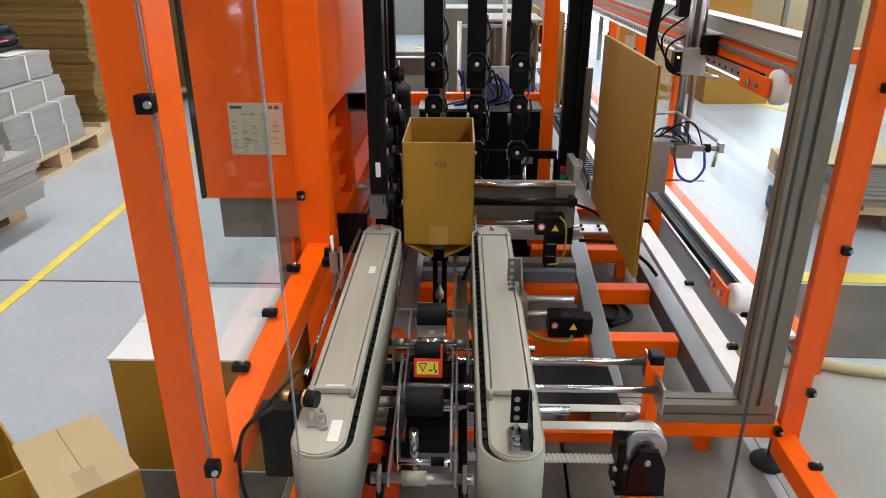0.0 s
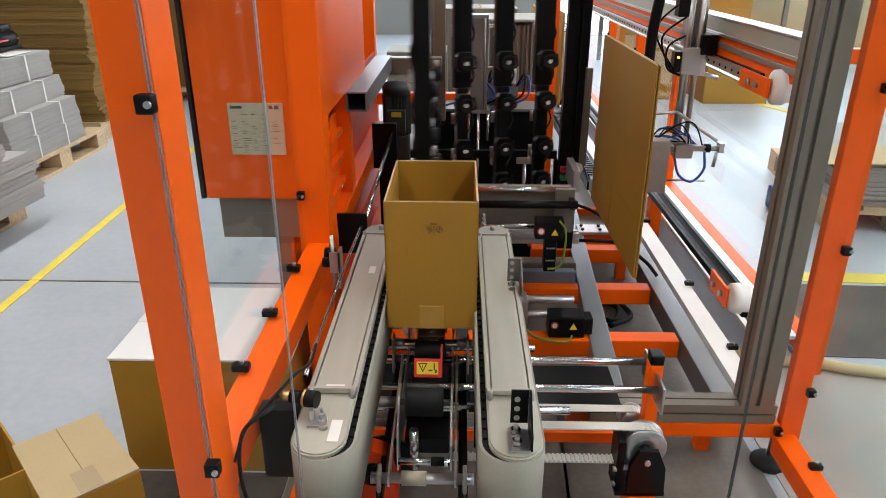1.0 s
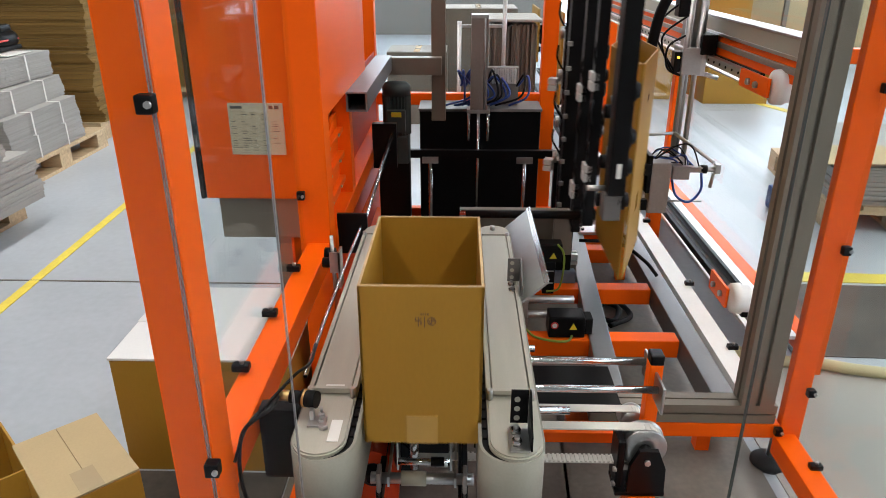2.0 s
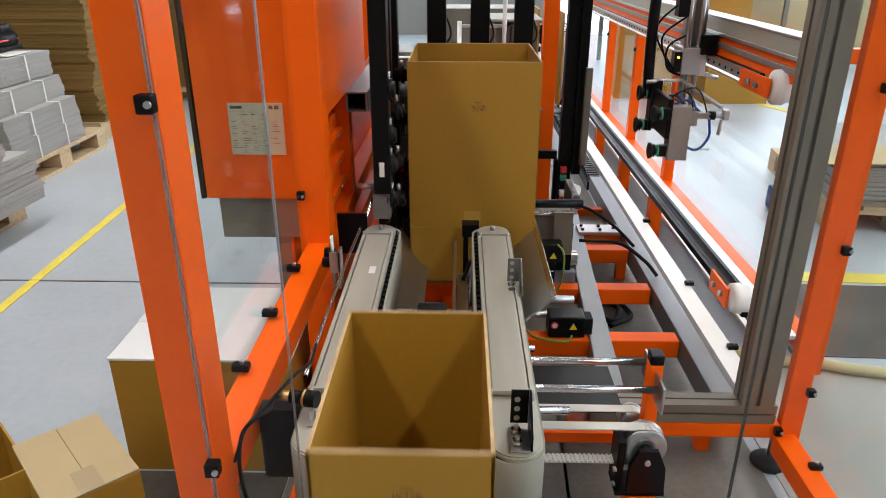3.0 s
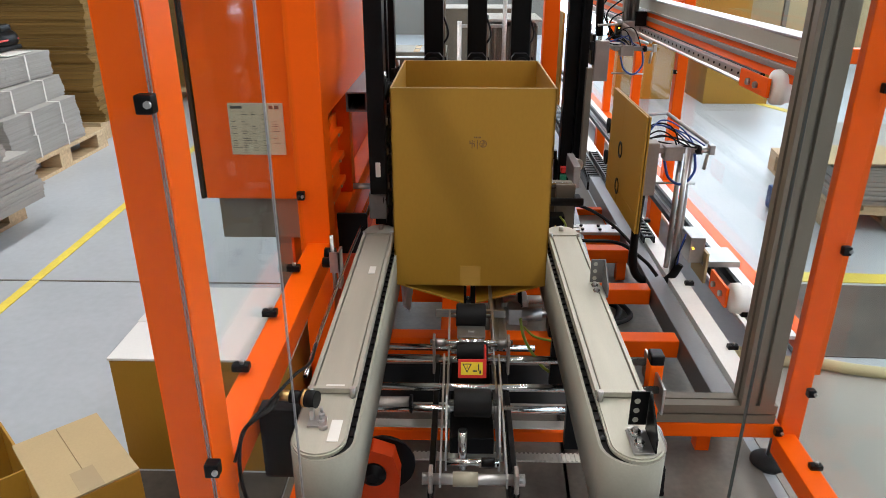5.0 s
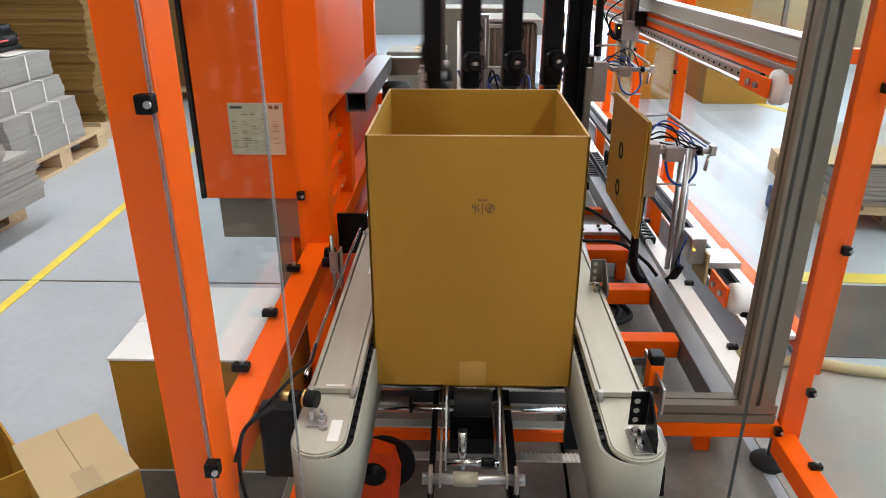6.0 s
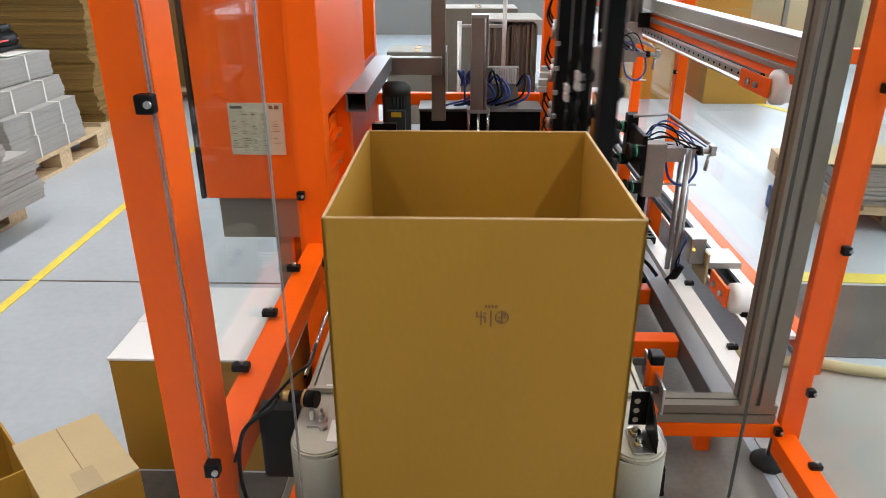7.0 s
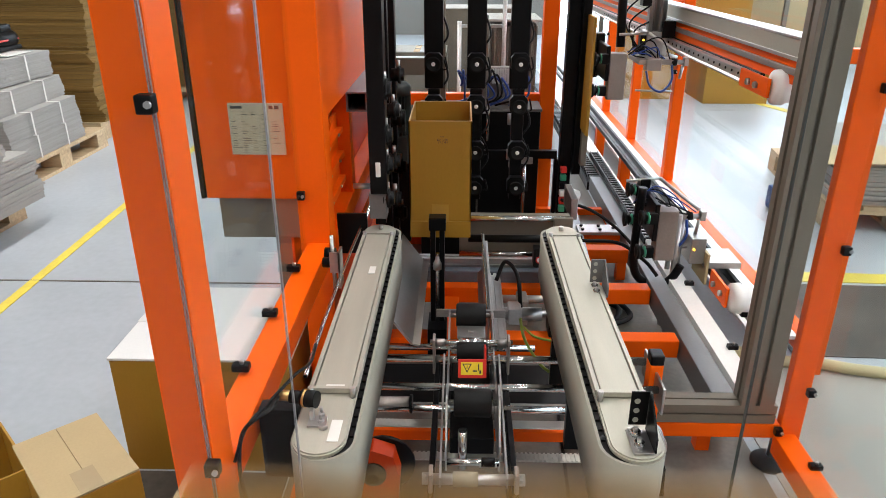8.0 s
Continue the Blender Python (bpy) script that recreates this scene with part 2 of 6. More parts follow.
# ---- hall ----
setting("floor", bx(M(), -9, 8, -5, 13, -0.2, 0.0), CONCRETE, "smooth grey-blue concrete hall floor", "floor")
setting("wall_back", bx(bx(bx(bx(M(), -9, 1.5, 13.0, 13.2, 0, 2.0), -9, 1.5, 13.0, 13.2, 4.2, 5.2), 7.4, 8, 13.0, 13.2, 0, 5.2), 1.5, 7.4, 13.0, 13.2, 4.2, 5.2), WALL, "pale painted wall of the hall", "wall")
setting("wall_front", bx(M(), -9, 8, -5.2, -5.0, 0, 5.2), WALL, "pale painted wall of the hall", "wall")
setting("wall_left", bx(M(), -9.2, -9.0, -5.2, 13.2, 0, 5.2), WALL, "pale painted wall of the hall", "wall")
setting("wall_right", bx(bx(bx(bx(M(), 8.0, 8.2, -5.2, 13.2, 0, 0.8), 8.0, 8.2, -5.2, 13.2, 4.0, 5.2), 8.0, 8.2, -5.2, -1.2, 0.8, 4.0), 8.0, 8.2, 9.2, 13.2, 0.8, 4.0), WALL, "pale painted wall with a long window opening", "wall")
_w = setting("window_1", bx(M(), 8.08, 8.1, -1.2, 9.2, 0.8, 4.0), SKY_PANE, "long bright daylit window band", "window")
setting("door_1", bx(M(), 1.5, 7.4, 13.08, 13.1, 0, 4.2), DOOR_PANE, "wide open hall door with bright daylight", "door")
_w2 = setting("window_2", bx(M(), -9.0, 1.5, 13.08, 13.1, 2.0, 4.2), SKY_PANE, "long daylit window band in the back wall", "window")
for _i in range(8):
    part("window_frame", bx(M(), -8.9 + _i * 1.4, -8.83 + _i * 1.4, 13.02, 13.07, 2.0, 4.2), ALU_DULL, _w2)
for _i in range(9):
    part("window_frame", bx(M(), 8.02, 8.07, -1.2 + _i * 1.29, -1.13 + _i * 1.29, 0.8, 4.0), ALU_DULL, _w)
setting("ceiling", bx(M(), -9, 8, -5, 13, 5.2, 5.3), CEIL, "light metal-sheet hall ceiling", "ceiling")
for _x in ROWS_X:
    _l = thing("ceiling_lamp", "long row of lit fluorescent tubes under the ceiling", "lamp", "ceiling lamp rows", (_x, 3.0, 5.0))
    part("housing", bx(M(), -0.14, 0.14, -8, 8, 0.06, 0.12, 0.01), WHITE, _l)
    for _s in (-0.07, 0.07):
        part("tube", cy(M(), (_s, -8, 0.035), (_s, 8, 0.035), 0.018, 10), TUBE_GLOW, _l)
    for _y in (-6, 0, 6):
        part("hanger", cy(M(), (0, _y, 0.12), (0, _y, 0.2), 0.01, 6), STEEL, _l)


def floor_line(name, x0, y0, x1, y1, w, material, label):
    d = Vector((x1 - x0, y1 - y0, 0))
    nrm = Vector((-d.y, d.x, 0)).normalized() * w / 2
    bm = M()
    a, b = Vector((x0, y0, 0)), Vector((x1, y1, 0))
    low = [bm.verts.new(p + Vector((0, 0, 0.0005))) for p in (a - nrm, b - nrm, b + nrm, a + nrm)]
    top = [bm.verts.new(p + Vector((0, 0, 0.004))) for p in (a - nrm, b - nrm, b + nrm, a + nrm)]
    bm.faces.new(top)
    bm.faces.new(low[::-1])
    for i in range(4):
        bm.faces.new((low[i], low[(i + 1) % 4], top[(i + 1) % 4], top[i]))
    return setting(name, bm, material, label, "floor marking")


floor_line("trim_line_1", -1.83, 0.5, -2.13, 8.0, 0.046, YELLOW, "worn yellow painted line on the floor")
floor_line("trim_line_2", 2.0, 9.5, 3.3, 5.9, 0.09, YELLOW, "worn yellow painted line on the floor")
floor_line("trim_line_3", 1.25, 2.975, 3.6, 2.875, 0.10, YELLOW, "worn yellow painted line on the floor")
# floor strip between yellow line and hose, darker and browner than the concrete
floor_line("trim_patch", 1.25, 2.58, 3.6, 2.50, 0.62, FLOOR_BROWN, "dark brown strip of floor beside the machine")
floor_line("trim_seam_1", -9, 2.86, -0.6, 2.83, 0.008, CONCRETE_DARK, "thin dark joint in the concrete")
floor_line("trim_seam_2", 0.34, 2.2, 0.29, 1.2, 0.01, INK, "thin dark joint in the floor plates")
# floor sheet below the machine, darker and browner than the hall floor
floor_line("trim_pad", 0.2, 1.2, 0.2, 3.3, 1.35, CONCRETE_DARK, "darker brown-grey floor below the machine")
# dirty floor by the machine foot, with the shadow there put into its colour
floor_line("trim_pad_side", -0.72, 0.7, -0.72, 1.59, 0.48, FLOOR_BROWN, "dirty brown floor beside the machine, darkened for shade")
floor_line("trim_pad_right", 2.24, 0.4, 2.24, 2.20, 2.66, CONCRETE_WARM, "worn beige-grey floor beside the guard")
_h = tube(M(), [(1.02, 2.27, 0.021), (1.11, 2.21, 0.021), (1.29, 2.185, 0.021), (1.49, 2.13, 0.021), (2.3, 1.98, 0.021), (3.2, 2.0, 0.021)], 0.021, 12)
solo("hose", _h, HOSE_BEIGE, "thick beige hose lying on the concrete floor", "hose")


# ---- guard frame ----
def clamp(parent_at, facing="y", parent=None):
    """Black pane clamp with a steel screw."""
    t = part("pane_clamp", bx(M(), -0.010, 0.010, -0.009, 0.009, -0.011, 0.011, 0.0025) if facing == "y" else bx(M(), -0.016, 0.016, -0.010, 0.010, -0.008, 0.006, 0.003), BLACK, parent, "small black plastic pane clamp")
    t.location = parent_at
    end = (0.0065, -0.0095, 0.001), (0.0065, -0.014, 0.001)
    if facing != "y":
        end = (0.002, 0, 0.006), (0.002, 0, 0.013)
    part("screw", cy(M(), *end, 0.0042, 10), STEEL, t)
    return t


def guard(name, label, pieces):
    t = thing(name, label, "guard frame")
    for nm, b in pieces:
        part(nm, bx(M(), *b, 0.004), ORANGE, t)
    return t


GF = guard("safety_guard", "bright orange painted square-tube guard frame of the machine", [
    ("post", (-0.406, -0.346, 0.795, 0.873, 0.02, 1.66)),
    ("rail", (-0.406, -0.346, 0.873, 1.73, 0.60, 0.66)),
    ("lower_rail", (-0.406, -0.346, 0.873, 1.73, 0.10, 0.16)),
    ("far_post", (-0.425, -0.343, 1.73, 1.81, 0.02, 1.66)),
    ("top_rail", (-0.406, -0.346, 0.873, 1.73, 1.60, 1.66)),
    ("inner_rail", (-0.40, -0.343, 1.81, 3.2, 0.60, 0.66)),
    ("inner_post", (-0.40, -0.345, 2.16, 2.22, 0.66, 0.98)),
    ("lower_inner_rail", (-0.40, -0.343, 1.81, 3.2, 0.16, 0.24)),
])
part("side_panel", bx(M(), -0.352, -0.346, 1.81, 2.58, 0.985, 1.62, 0.002), ORANGE, GF)
# recess and lower panel coloured darker to stand for the shade inside the frame
part("recess_panel", bx(M(), -0.47, -0.462, 1.81, 3.2, 0.24, 1.2, 0.002), ORANGE_SHADED, GF)
part("lower_panel", bx(M(), -0.407, -0.402, 1.82, 3.34, 0.0, 0.95, 0.001), ORANGE_SHADED, GF)
part("slanted_bracket", prism(M(), [(1.83, 0.66), (1.83, 0.80), (2.10, 0.92), (2.16, 0.92), (2.16, 0.66)], "x", -0.395, -0.385), ORANGE, GF)
for _z0, _z1 in ((0.70, 0.72), (0.78, 0.80), (0.86, 0.875)):
    part("ledge", bx(M(), -0.385, -0.366, 1.82, 2.16, _z0, _z1, 0.003), ORANGE, GF)
    for _y in (1.90, 2.06):
        part("pin", cy(M(), (-0.366, _y, _z0 + 0.012), (-0.360, _y, _z0 + 0.012), 0.0045, 8), STEEL, GF)

GR = guard("safety_guard", "bright orange painted square-tube guard frame with clear panes", [
    ("post", (0.882, 0.940, 1.60, 1.63, 0.12, 2.25)),
    ("lower_rail", (0.865, 0.925, -0.6, 1.60, 0.10, 0.16)),
    ("front_rail", (0.30, 0.880, 1.60, 1.645, 0.145, 0.19)),
])
_far = [("low_beam", (1.215, 1.275, 2.2, 8.0, 0.05, 0.11)), ("top_rail", (1.215, 1.275, 2.2, 8.0, 2.1, 2.16)), ("middle_rail", (1.215, 1.275, 2.2, 8.0, 1.28, 1.33))]
_far += [("post", (1.215, 1.275, y, y + 0.06, 0.0, 2.1)) for y in (2.14, 4.08, 5.07, 6.04, 7.3)]
GB = guard("safety_guard", "orange painted guard wall behind the blank magazine", _far)

REAR = guard("safety_fence", "orange painted rear frame of the machine", [
    ("post", (0.375, 0.445, 3.35, 3.42, 0.0, 2.25)),
    ("post", (-0.46, -0.40, 3.35, 3.42, 0.0, 2.25)),
    ("cross_rail", (-0.40, 0.375, 3.36, 3.41, 0.70, 0.755)),
])


def pane(parent, b):
    o = part("pane", bx(M(), *b), ACRYLIC, parent, PANE)
    o.visible_shadow = False
    return o


PANE = "clear acrylic guard pane in the orange frame"
_p = pane(GF, (-0.416, -0.411, 0.86, 1.76, 0.63, 1.62))
part("edge", bx(M(), -0.4165, -0.4105, 0.86, 1.76, 0.626, 0.6295), ACRYLIC_EDGE, _p)
_p = pane(GF, (-0.396, -0.222, 0.783, 0.788, 0.45, 1.62))
part("edge", bx(M(), -0.2215, -0.2195, 0.7825, 0.7885, 0.45, 1.62), ACRYLIC_EDGE, _p)
part("edge", bx(M(), -0.352, -0.348, 0.790, 0.794, 0.45, 1.62), ACRYLIC_EDGE, _p)
_p = pane(GR, (0.384, 0.92, 0.783, 0.788, 0.20, 2.2))
part("edge", bx(M(), 0.3818, 0.3836, 0.7825, 0.7885, 0.20, 2.2), MOTOR, _p)
_p = pane(GR, (0.940, 0.945, 0.2, 1.63, 0.13, 2.2))
part("edge", bx(M(), 0.9395, 0.9455, 1.6305, 1.6335, 0.13, 2.2), ACRYLIC_EDGE, _p)
_p = pane(GB, (1.280, 1.285, 2.2, 7.5, 0.09, 1.30))
_p = pane(REAR, (-0.395, 0.37, 3.43, 3.435, 0.72, 2.2))
for _a in ((-0.352, 0.779, 1.222), (-0.342, 0.779, 0.712)):
    clamp(_a, "y", GF)
for _y in (1.10, 1.311, 1.539):
    clamp((-0.400, _y, 0.674), "z", GF)
clamp((-0.412, 1.722, 0.795), "y", GF)
for _a in ((0.940, 1.592, 1.10), (0.938, 1.592, 0.71), (0.936, 1.592, 0.30), (0.872, 1.590, 0.175)):
    clamp(_a, "y", GR)
clamp((0.915, 1.46, 0.168), "z", GR)
for _y in (1.9, 2.35, 3.0):
    clamp((0.845, _y, 0.257), "z", GR)
for _y in (4.07, 5.06, 6.03):
    for _z in (0.75, 0.95):
        clamp((1.205, _y, _z), "y", GB)

# ---- base frame of the machine ----
BASE = thing("base_frame", "machine base of aluminium profiles on orange cross beams", "machine frame")
_pr = part("profile", bx(M(), -0.034, 0.034, 0.0, 1.62, 0.17, 0.25, 0.004), TUBE_STEEL, BASE)
_pr.matrix_basis = pose(0.432, 1.665, 0, 0, 0, -3.4)
part("profile", bx(M(), 0.704, 0.768, 1.662, 3.69, 0.17, 0.25, 0.004), TUBE_STEEL, BASE)
part("front_profile", prism(M(), slot_outline(1.60, 1.66, 0.193, 0.25, 0.006, 0.008), "x", 0.36, 0.862), ALU_DULL, BASE)
part("upright_profile", prism(M(), slot_outline(0.764, 0.852, 1.60, 1.66, 0.012, 0.012), "z", 0.25, 2.25), ALU_DULL, BASE)
for _y, _x0 in ((1.945, -0.34), (2.31, -0.34), (2.68, 0.30), (2.85, 0.30)):
    for _a, _b in ((_x0, 0.698),):
        part("cross_beam", bx(M(), _a, _b, _y, _y + 0.06, 0.185, 0.245, 0.004), ORANGE, BASE)
part("foot_plate", lathe(M(), (0.907, 1.672, 0.0), (0, 0, 1), [(0, 0.05), (0.012, 0.05), (0.02, 0.042), (0.028, 0.02), (0.03, 0.012)], 28), RUBBER, BASE, "round black rubber levelling foot")
part("foot_stud", cy(M(), (0.907, 1.672, 0.03), (0.897, 1.65, 0.15), 0.009, 10), STEEL, BASE)
part("grey_mount", bx(M(), 0.515, 0.695, 2.835, 2.93, 0.247, 0.262, 0.003), ALU, BASE, "bright bolted aluminium mounting plate")
for _x, _y in ((0.535, 2.86), (0.535, 2.905), (0.61, 2.86), (0.61, 2.905), (0.67, 2.88)):
    part("mount_bolt", cy(M(), (_x, _y, 0.262), (_x, _y, 0.270), 0.007, 6), BLACK_METAL, BASE)
part("base_plate", bx(M(), 0.40, 0.70, 3.1, 4.2, 0.12, 0.17, 0.004), ALU_DULL, BASE)
part("sole", bx(M(), -0.34, 0.76, 3.3, 3.34, 0.0, 0.2, 0.004), ORANGE, BASE)
for _x in (-0.33, 0.5, 0.73):
    for _y in (1.72, 2.9):
        part("leg", bx(M(), _x - 0.02, _x + 0.02, _y, _y + 0.04, 0.0, 0.17), ORANGE, BASE)
part("long_beam", bx(M(), -0.34, -0.28, 1.0, 3.3, 0.18, 0.24, 0.004), ORANGE, BASE)
part("centre_beam", bx(M(), -0.06, 0.0, 1.98, 2.32, 0.15, 0.21, 0.004), ORANGE, BASE)
part("grey_tank", bx(M(), -0.28, 0.44, 2.42, 2.48, 0.20, 0.30, 0.006), ALU_DULL, BASE)
part("blue_strip", bx(M(), -0.27, 0.43, 2.36, 2.40, 0.24, 0.29, 0.006), SLATE, BASE)


# ---- side belt conveyors ----
def stadium(x0, x1, y0, y1, n=14, inset=0.0):
    r = (x1 - x0) / 2 - inset
    cx, a, b = (x0 + x1) / 2, y0 + (x1 - x0) / 2, y1 - (x1 - x0) / 2
    out = [(cx + r * math.cos(math.pi + math.pi * i / n), a + r * math.sin(math.pi + math.pi * i / n)) for i in range(n + 1)]
    out += [(cx + r * math.cos(math.pi * i / n), b + r * math.sin(math.pi * i / n)) for i in range(n + 1)]
    return out


def ring_wall(bm, outer, inner, z0, z1):
    n = len(outer)
    v = [[bm.verts.new((x, y, z)) for x, y in pl] for pl in (outer, inner) for z in (z0, z1)]
    for i in range(n):
        j = (i + 1) % n
        for a, b in ((v[0], v[1]), (v[3], v[2])):
            bm.faces.new((a[i], a[j], b[j], b[i])).smooth = True
        bm.faces.new((v[1][i], v[1][j], v[3][j], v[3][i]))
        bm.faces.new((v[0][j], v[0][i], v[2][i], v[2][j]))
    return bm


def belt_conveyor(label, gap_side):
    """Side belt, 105 mm wide, at x 0 to 0.105, y 0 to 0.99; z is the world's."""
    t = thing("side_belt_conveyor", label, "conveyor", "side belt conveyors")
    w, l = 0.105, 0.99
    part("belt", ring_wall(M(), stadium(0, w, 0, l), stadium(0, w, 0, l, inset=0.005), 0.535, 0.664), BELT_GREY, t, "matt grey conveyor belt")
    part("body", prism(M(), stadium(0, w, 0, l, inset=0.018), "z", 0.53, 0.655), BLACK_METAL, t)
    part("belt_lining", ring_wall(M(), stadium(0, w, 0, l, inset=0.0052), stadium(0, w, 0, l, inset=0.0175), 0.54, 0.6615), RUBBER, t, "black inner side of the belt")
    g = gap_side
    lid = M()
    prism(lid, stadium(0.004 + 0.011 * (g < 0), w - 0.004 - 0.011 * (g > 0), 0.004, l - 0.004), "z", 0.664, 0.672)
    bmesh.ops.bevel(lid, geom=[e for e in lid.edges if abs(e.verts[0].co.z - 0.672) < 1e-5 and abs(e.verts[1].co.z - 0.672) < 1e-5], offset=0.003, segments=2, affect="EDGES")
    part("end_plate", lid, PLATE, t, "pale satin aluminium end plate")
    c = w / 2 - 0.004 * g
    part("cover", bx(M(), c - 0.032, c + 0.032, 0.17, 0.885, 0.674, 0.682, 0.0025), PLATE, t, "brushed aluminium cover strip")
    for s in (-1, 1):
        part("side_lip", bx(M(), c + s * 0.038 - 0.004, c + s * 0.038 + 0.004, 0.172, 0.886, 0.673, 0.683, 0.001), PLATE, t)
    for y in (0.168, 0.893):
        part("end_strip", bx(M(), c - 0.040, c + 0.040, y - 0.004, y + 0.004, 0.674, 0.684, 0.001), PLATE, t)
        for s in (-1, 1):
            part("screw", cy(M(), (c + s * 0.036, y - 0.012, 0.672), (c + s * 0.036, y - 0.012, 0.692), 0.005, 8), STEEL, t)
    part("bolt", cy(M(), (c, 0.95, 0.672), (c, 0.95, 0.684), 0.007, 6), STEEL, t)
    part("bolt", cy(M(), (c, 0.07, 0.672), (c, 0.07, 0.680), 0.008, 6), STEEL, t)
    inner = w - 0.013 if g > 0 else 0.006
    for k in range(34):
        y = 0.06 + k * 0.026
        part("belt_tooth", bx(M(), inner, inner + 0.007, y, y + 0.012, 0.6616, 0.6655), BLACK, t)
    return t


CL = belt_conveyor("grey side belt conveyor with a satin aluminium lid", 1)
CL.location = (-0.265, 0.855, 0)
CR = belt_conveyor("grey side belt conveyor that slides sideways on chromed shafts", -1)
CR.location = (0.034, 0.855, 0)
# left: sticker, guide rod, end sensor
part("sticker", bx(M(), 0.060, 0.078, 0.035, 0.09, 0.6725, 0.6735), PAPER, CL, "small white paper label")
part("sticker", bx(M(), 0.052, 0.067, 0.635, 0.675, 0.6825, 0.6835), PAPER, CL, "small white paper label")
part("guide_rod", tube(M(), [(-0.002, 0.92, 0.69), (-0.006, 0.7, 0.69), (-0.008, 0.4, 0.687), (-0.006, 0.2, 0.684)], 0.004), CHROME, CL)
part("sensor_body", cy(M(), (0.008, 0.113, 0.70), (0.034, 0.106, 0.701), 0.0145, 18), BLACK, CL, "black sensor with a brass fitting")
part("sensor_fitting", cy(M(), (-0.032, 0.12, 0.70), (-0.012, 0.116, 0.70), 0.009, 6), BRASS, CL)
part("sensor_collar", cy(M(), (-0.012, 0.116, 0.70), (0.008, 0.113, 0.70), 0.011, 12), RUBBER, CL)
part("sensor_ring", cy(M(), (0.012, 0.112, 0.70), (0.016, 0.111, 0.70), 0.0155, 18), BRASS, CL)
part("sensor_foot", bx(M(), 0.022, 0.052, 0.070, 0.098, 0.672, 0.676, 0.001), STEEL, CL)
part("foot_post", bx(M(), 0.024, 0.031, 0.085, 0.096, 0.676, 0.694, 0.001), STEEL, CL)
for _x, _y in ((0.044, 0.078), (0.042, 0.096)):
    part("foot_bolt", cy(M(), (_x, _y, 0.676), (_x, _y, 0.684), 0.0055, 6), STEEL, CL)
    part("foot_stud", cy(M(), (_x, _y, 0.684), (_x, _y, 0.694), 0.003, 8), STEEL, CL)
part("sticker", bx(M(), 0.036, 0.068, 0.171, 0.177, 0.6825, 0.6835), PAPER, CL, "narrow white paper label")
part("cable", tube(M(), [(-0.032, 0.12, 0.70), (-0.030, 0.06, 0.715), (-0.035, 0.01, 0.735), (-0.058, 0.003, 0.712), (-0.069, 0.003, 0.66), (-0.069, 0.005, 0.60), (-0.06, 0.02, 0.52)], 0.0032), RUBBER, CL)
part("air_hose", tube(M(), [(-0.006, 0.30, 0.69), (0.0, 0.22, 0.70), (-0.014, 0.16, 0.712), (-0.04, 0.08, 0.71), (-0.055, 0.01, 0.715), (-0.075, 0.0, 0.66)], 0.0028), BLACK, CL)
part("sensor_bracket", bx(bx(M(), -0.012, -0.006, 0.60, 0.64, 0.66, 0.75, 0.001), -0.03, -0.006, 0.60, 0.605, 0.70, 0.75, 0.001), STEEL, CL)
part("bracket_knob", cy(M(), (-0.05, 0.625, 0.715), (-0.012, 0.625, 0.715), 0.012, 12), BLACK, CL)
part("bracket_knob", cy(M(), (-0.05, 0.655, 0.725), (-0.025, 0.655, 0.725), 0.014, 12), BLACK, CL)
part("bracket_rod", cy(M(), (-0.02, 0.60, 0.655), (-0.028, 0.63, 0.78), 0.0045, 8), STEEL, CL)
part("end_block", bx(M(), -0.075, -0.004, 0.125, 0.16, 0.52, 0.665, 0.008), BLACK, CL)
# right: pierced angle brackets
for _x, _y, _h, _m in ((0.050, 0.075, 0.062, BLACK_METAL), (0.076, 0.600, 0.056, GREY_BLOCK)):
    part("bracket_plate", bx(M(), _x, _x + 0.028, _y, _y + 0.003, 0.684, 0.684 + _h, 0.0008), _m, CR, "pierced angle bracket plate")
    part("bracket_web", prism(M(), [(_y + 0.003, 0.674), (_y + 0.003, 0.684 + _h), (_y - 0.004, 0.684 + _h), (_y - 0.058, 0.700), (_y - 0.058, 0.674)], "x", _x + 0.0285, _x + 0.0315), _m, CR)
    part("bracket_foot", bx(M(), _x - 0.004, _x + 0.028, _y - 0.060, _y - 0.002, 0.6735, 0.6765, 0.0008), STEEL, CR)
    for k in range(3):
        part("bracket_hole", cy(M(), (_x + 0.010, _y - 0.0006, 0.694 + k * 0.0175), (_x + 0.010, _y + 0.0005, 0.694 + k * 0.0175), 0.0048, 12), PLATE, CR)
    for k in range(2):
        part("nut", cy(M(), (_x + 0.008, _y - 0.016 - 0.027 * k, 0.6765), (_x + 0.008, _y - 0.016 - 0.027 * k, 0.686), 0.008, 6), CHROME, CR)
        part("stud", cy(M(), (_x + 0.008, _y - 0.016 - 0.027 * k, 0.686), (_x + 0.008, _y - 0.016 - 0.027 * k, 0.692), 0.004, 8), STEEL, CR)
part("hanger_plate", bx(M(), 0.0, 0.055, 0.34, 0.36, 0.42, 0.53, 0.002), BLACK_METAL, CR)
part("hanger_plate", bx(M(), 0.0, 0.055, 0.60, 0.62, 0.40, 0.53, 0.002), BLACK_METAL, CR)
part("hanger_plate", bx(M(), 0.03, 0.075, 0.34, 0.36, 0.42, 0.53, 0.002), BLACK_METAL, CL)
part("hanger_plate", bx(M(), 0.03, 0.075, 0.60, 0.62, 0.40, 0.53, 0.002), BLACK_METAL, CL)

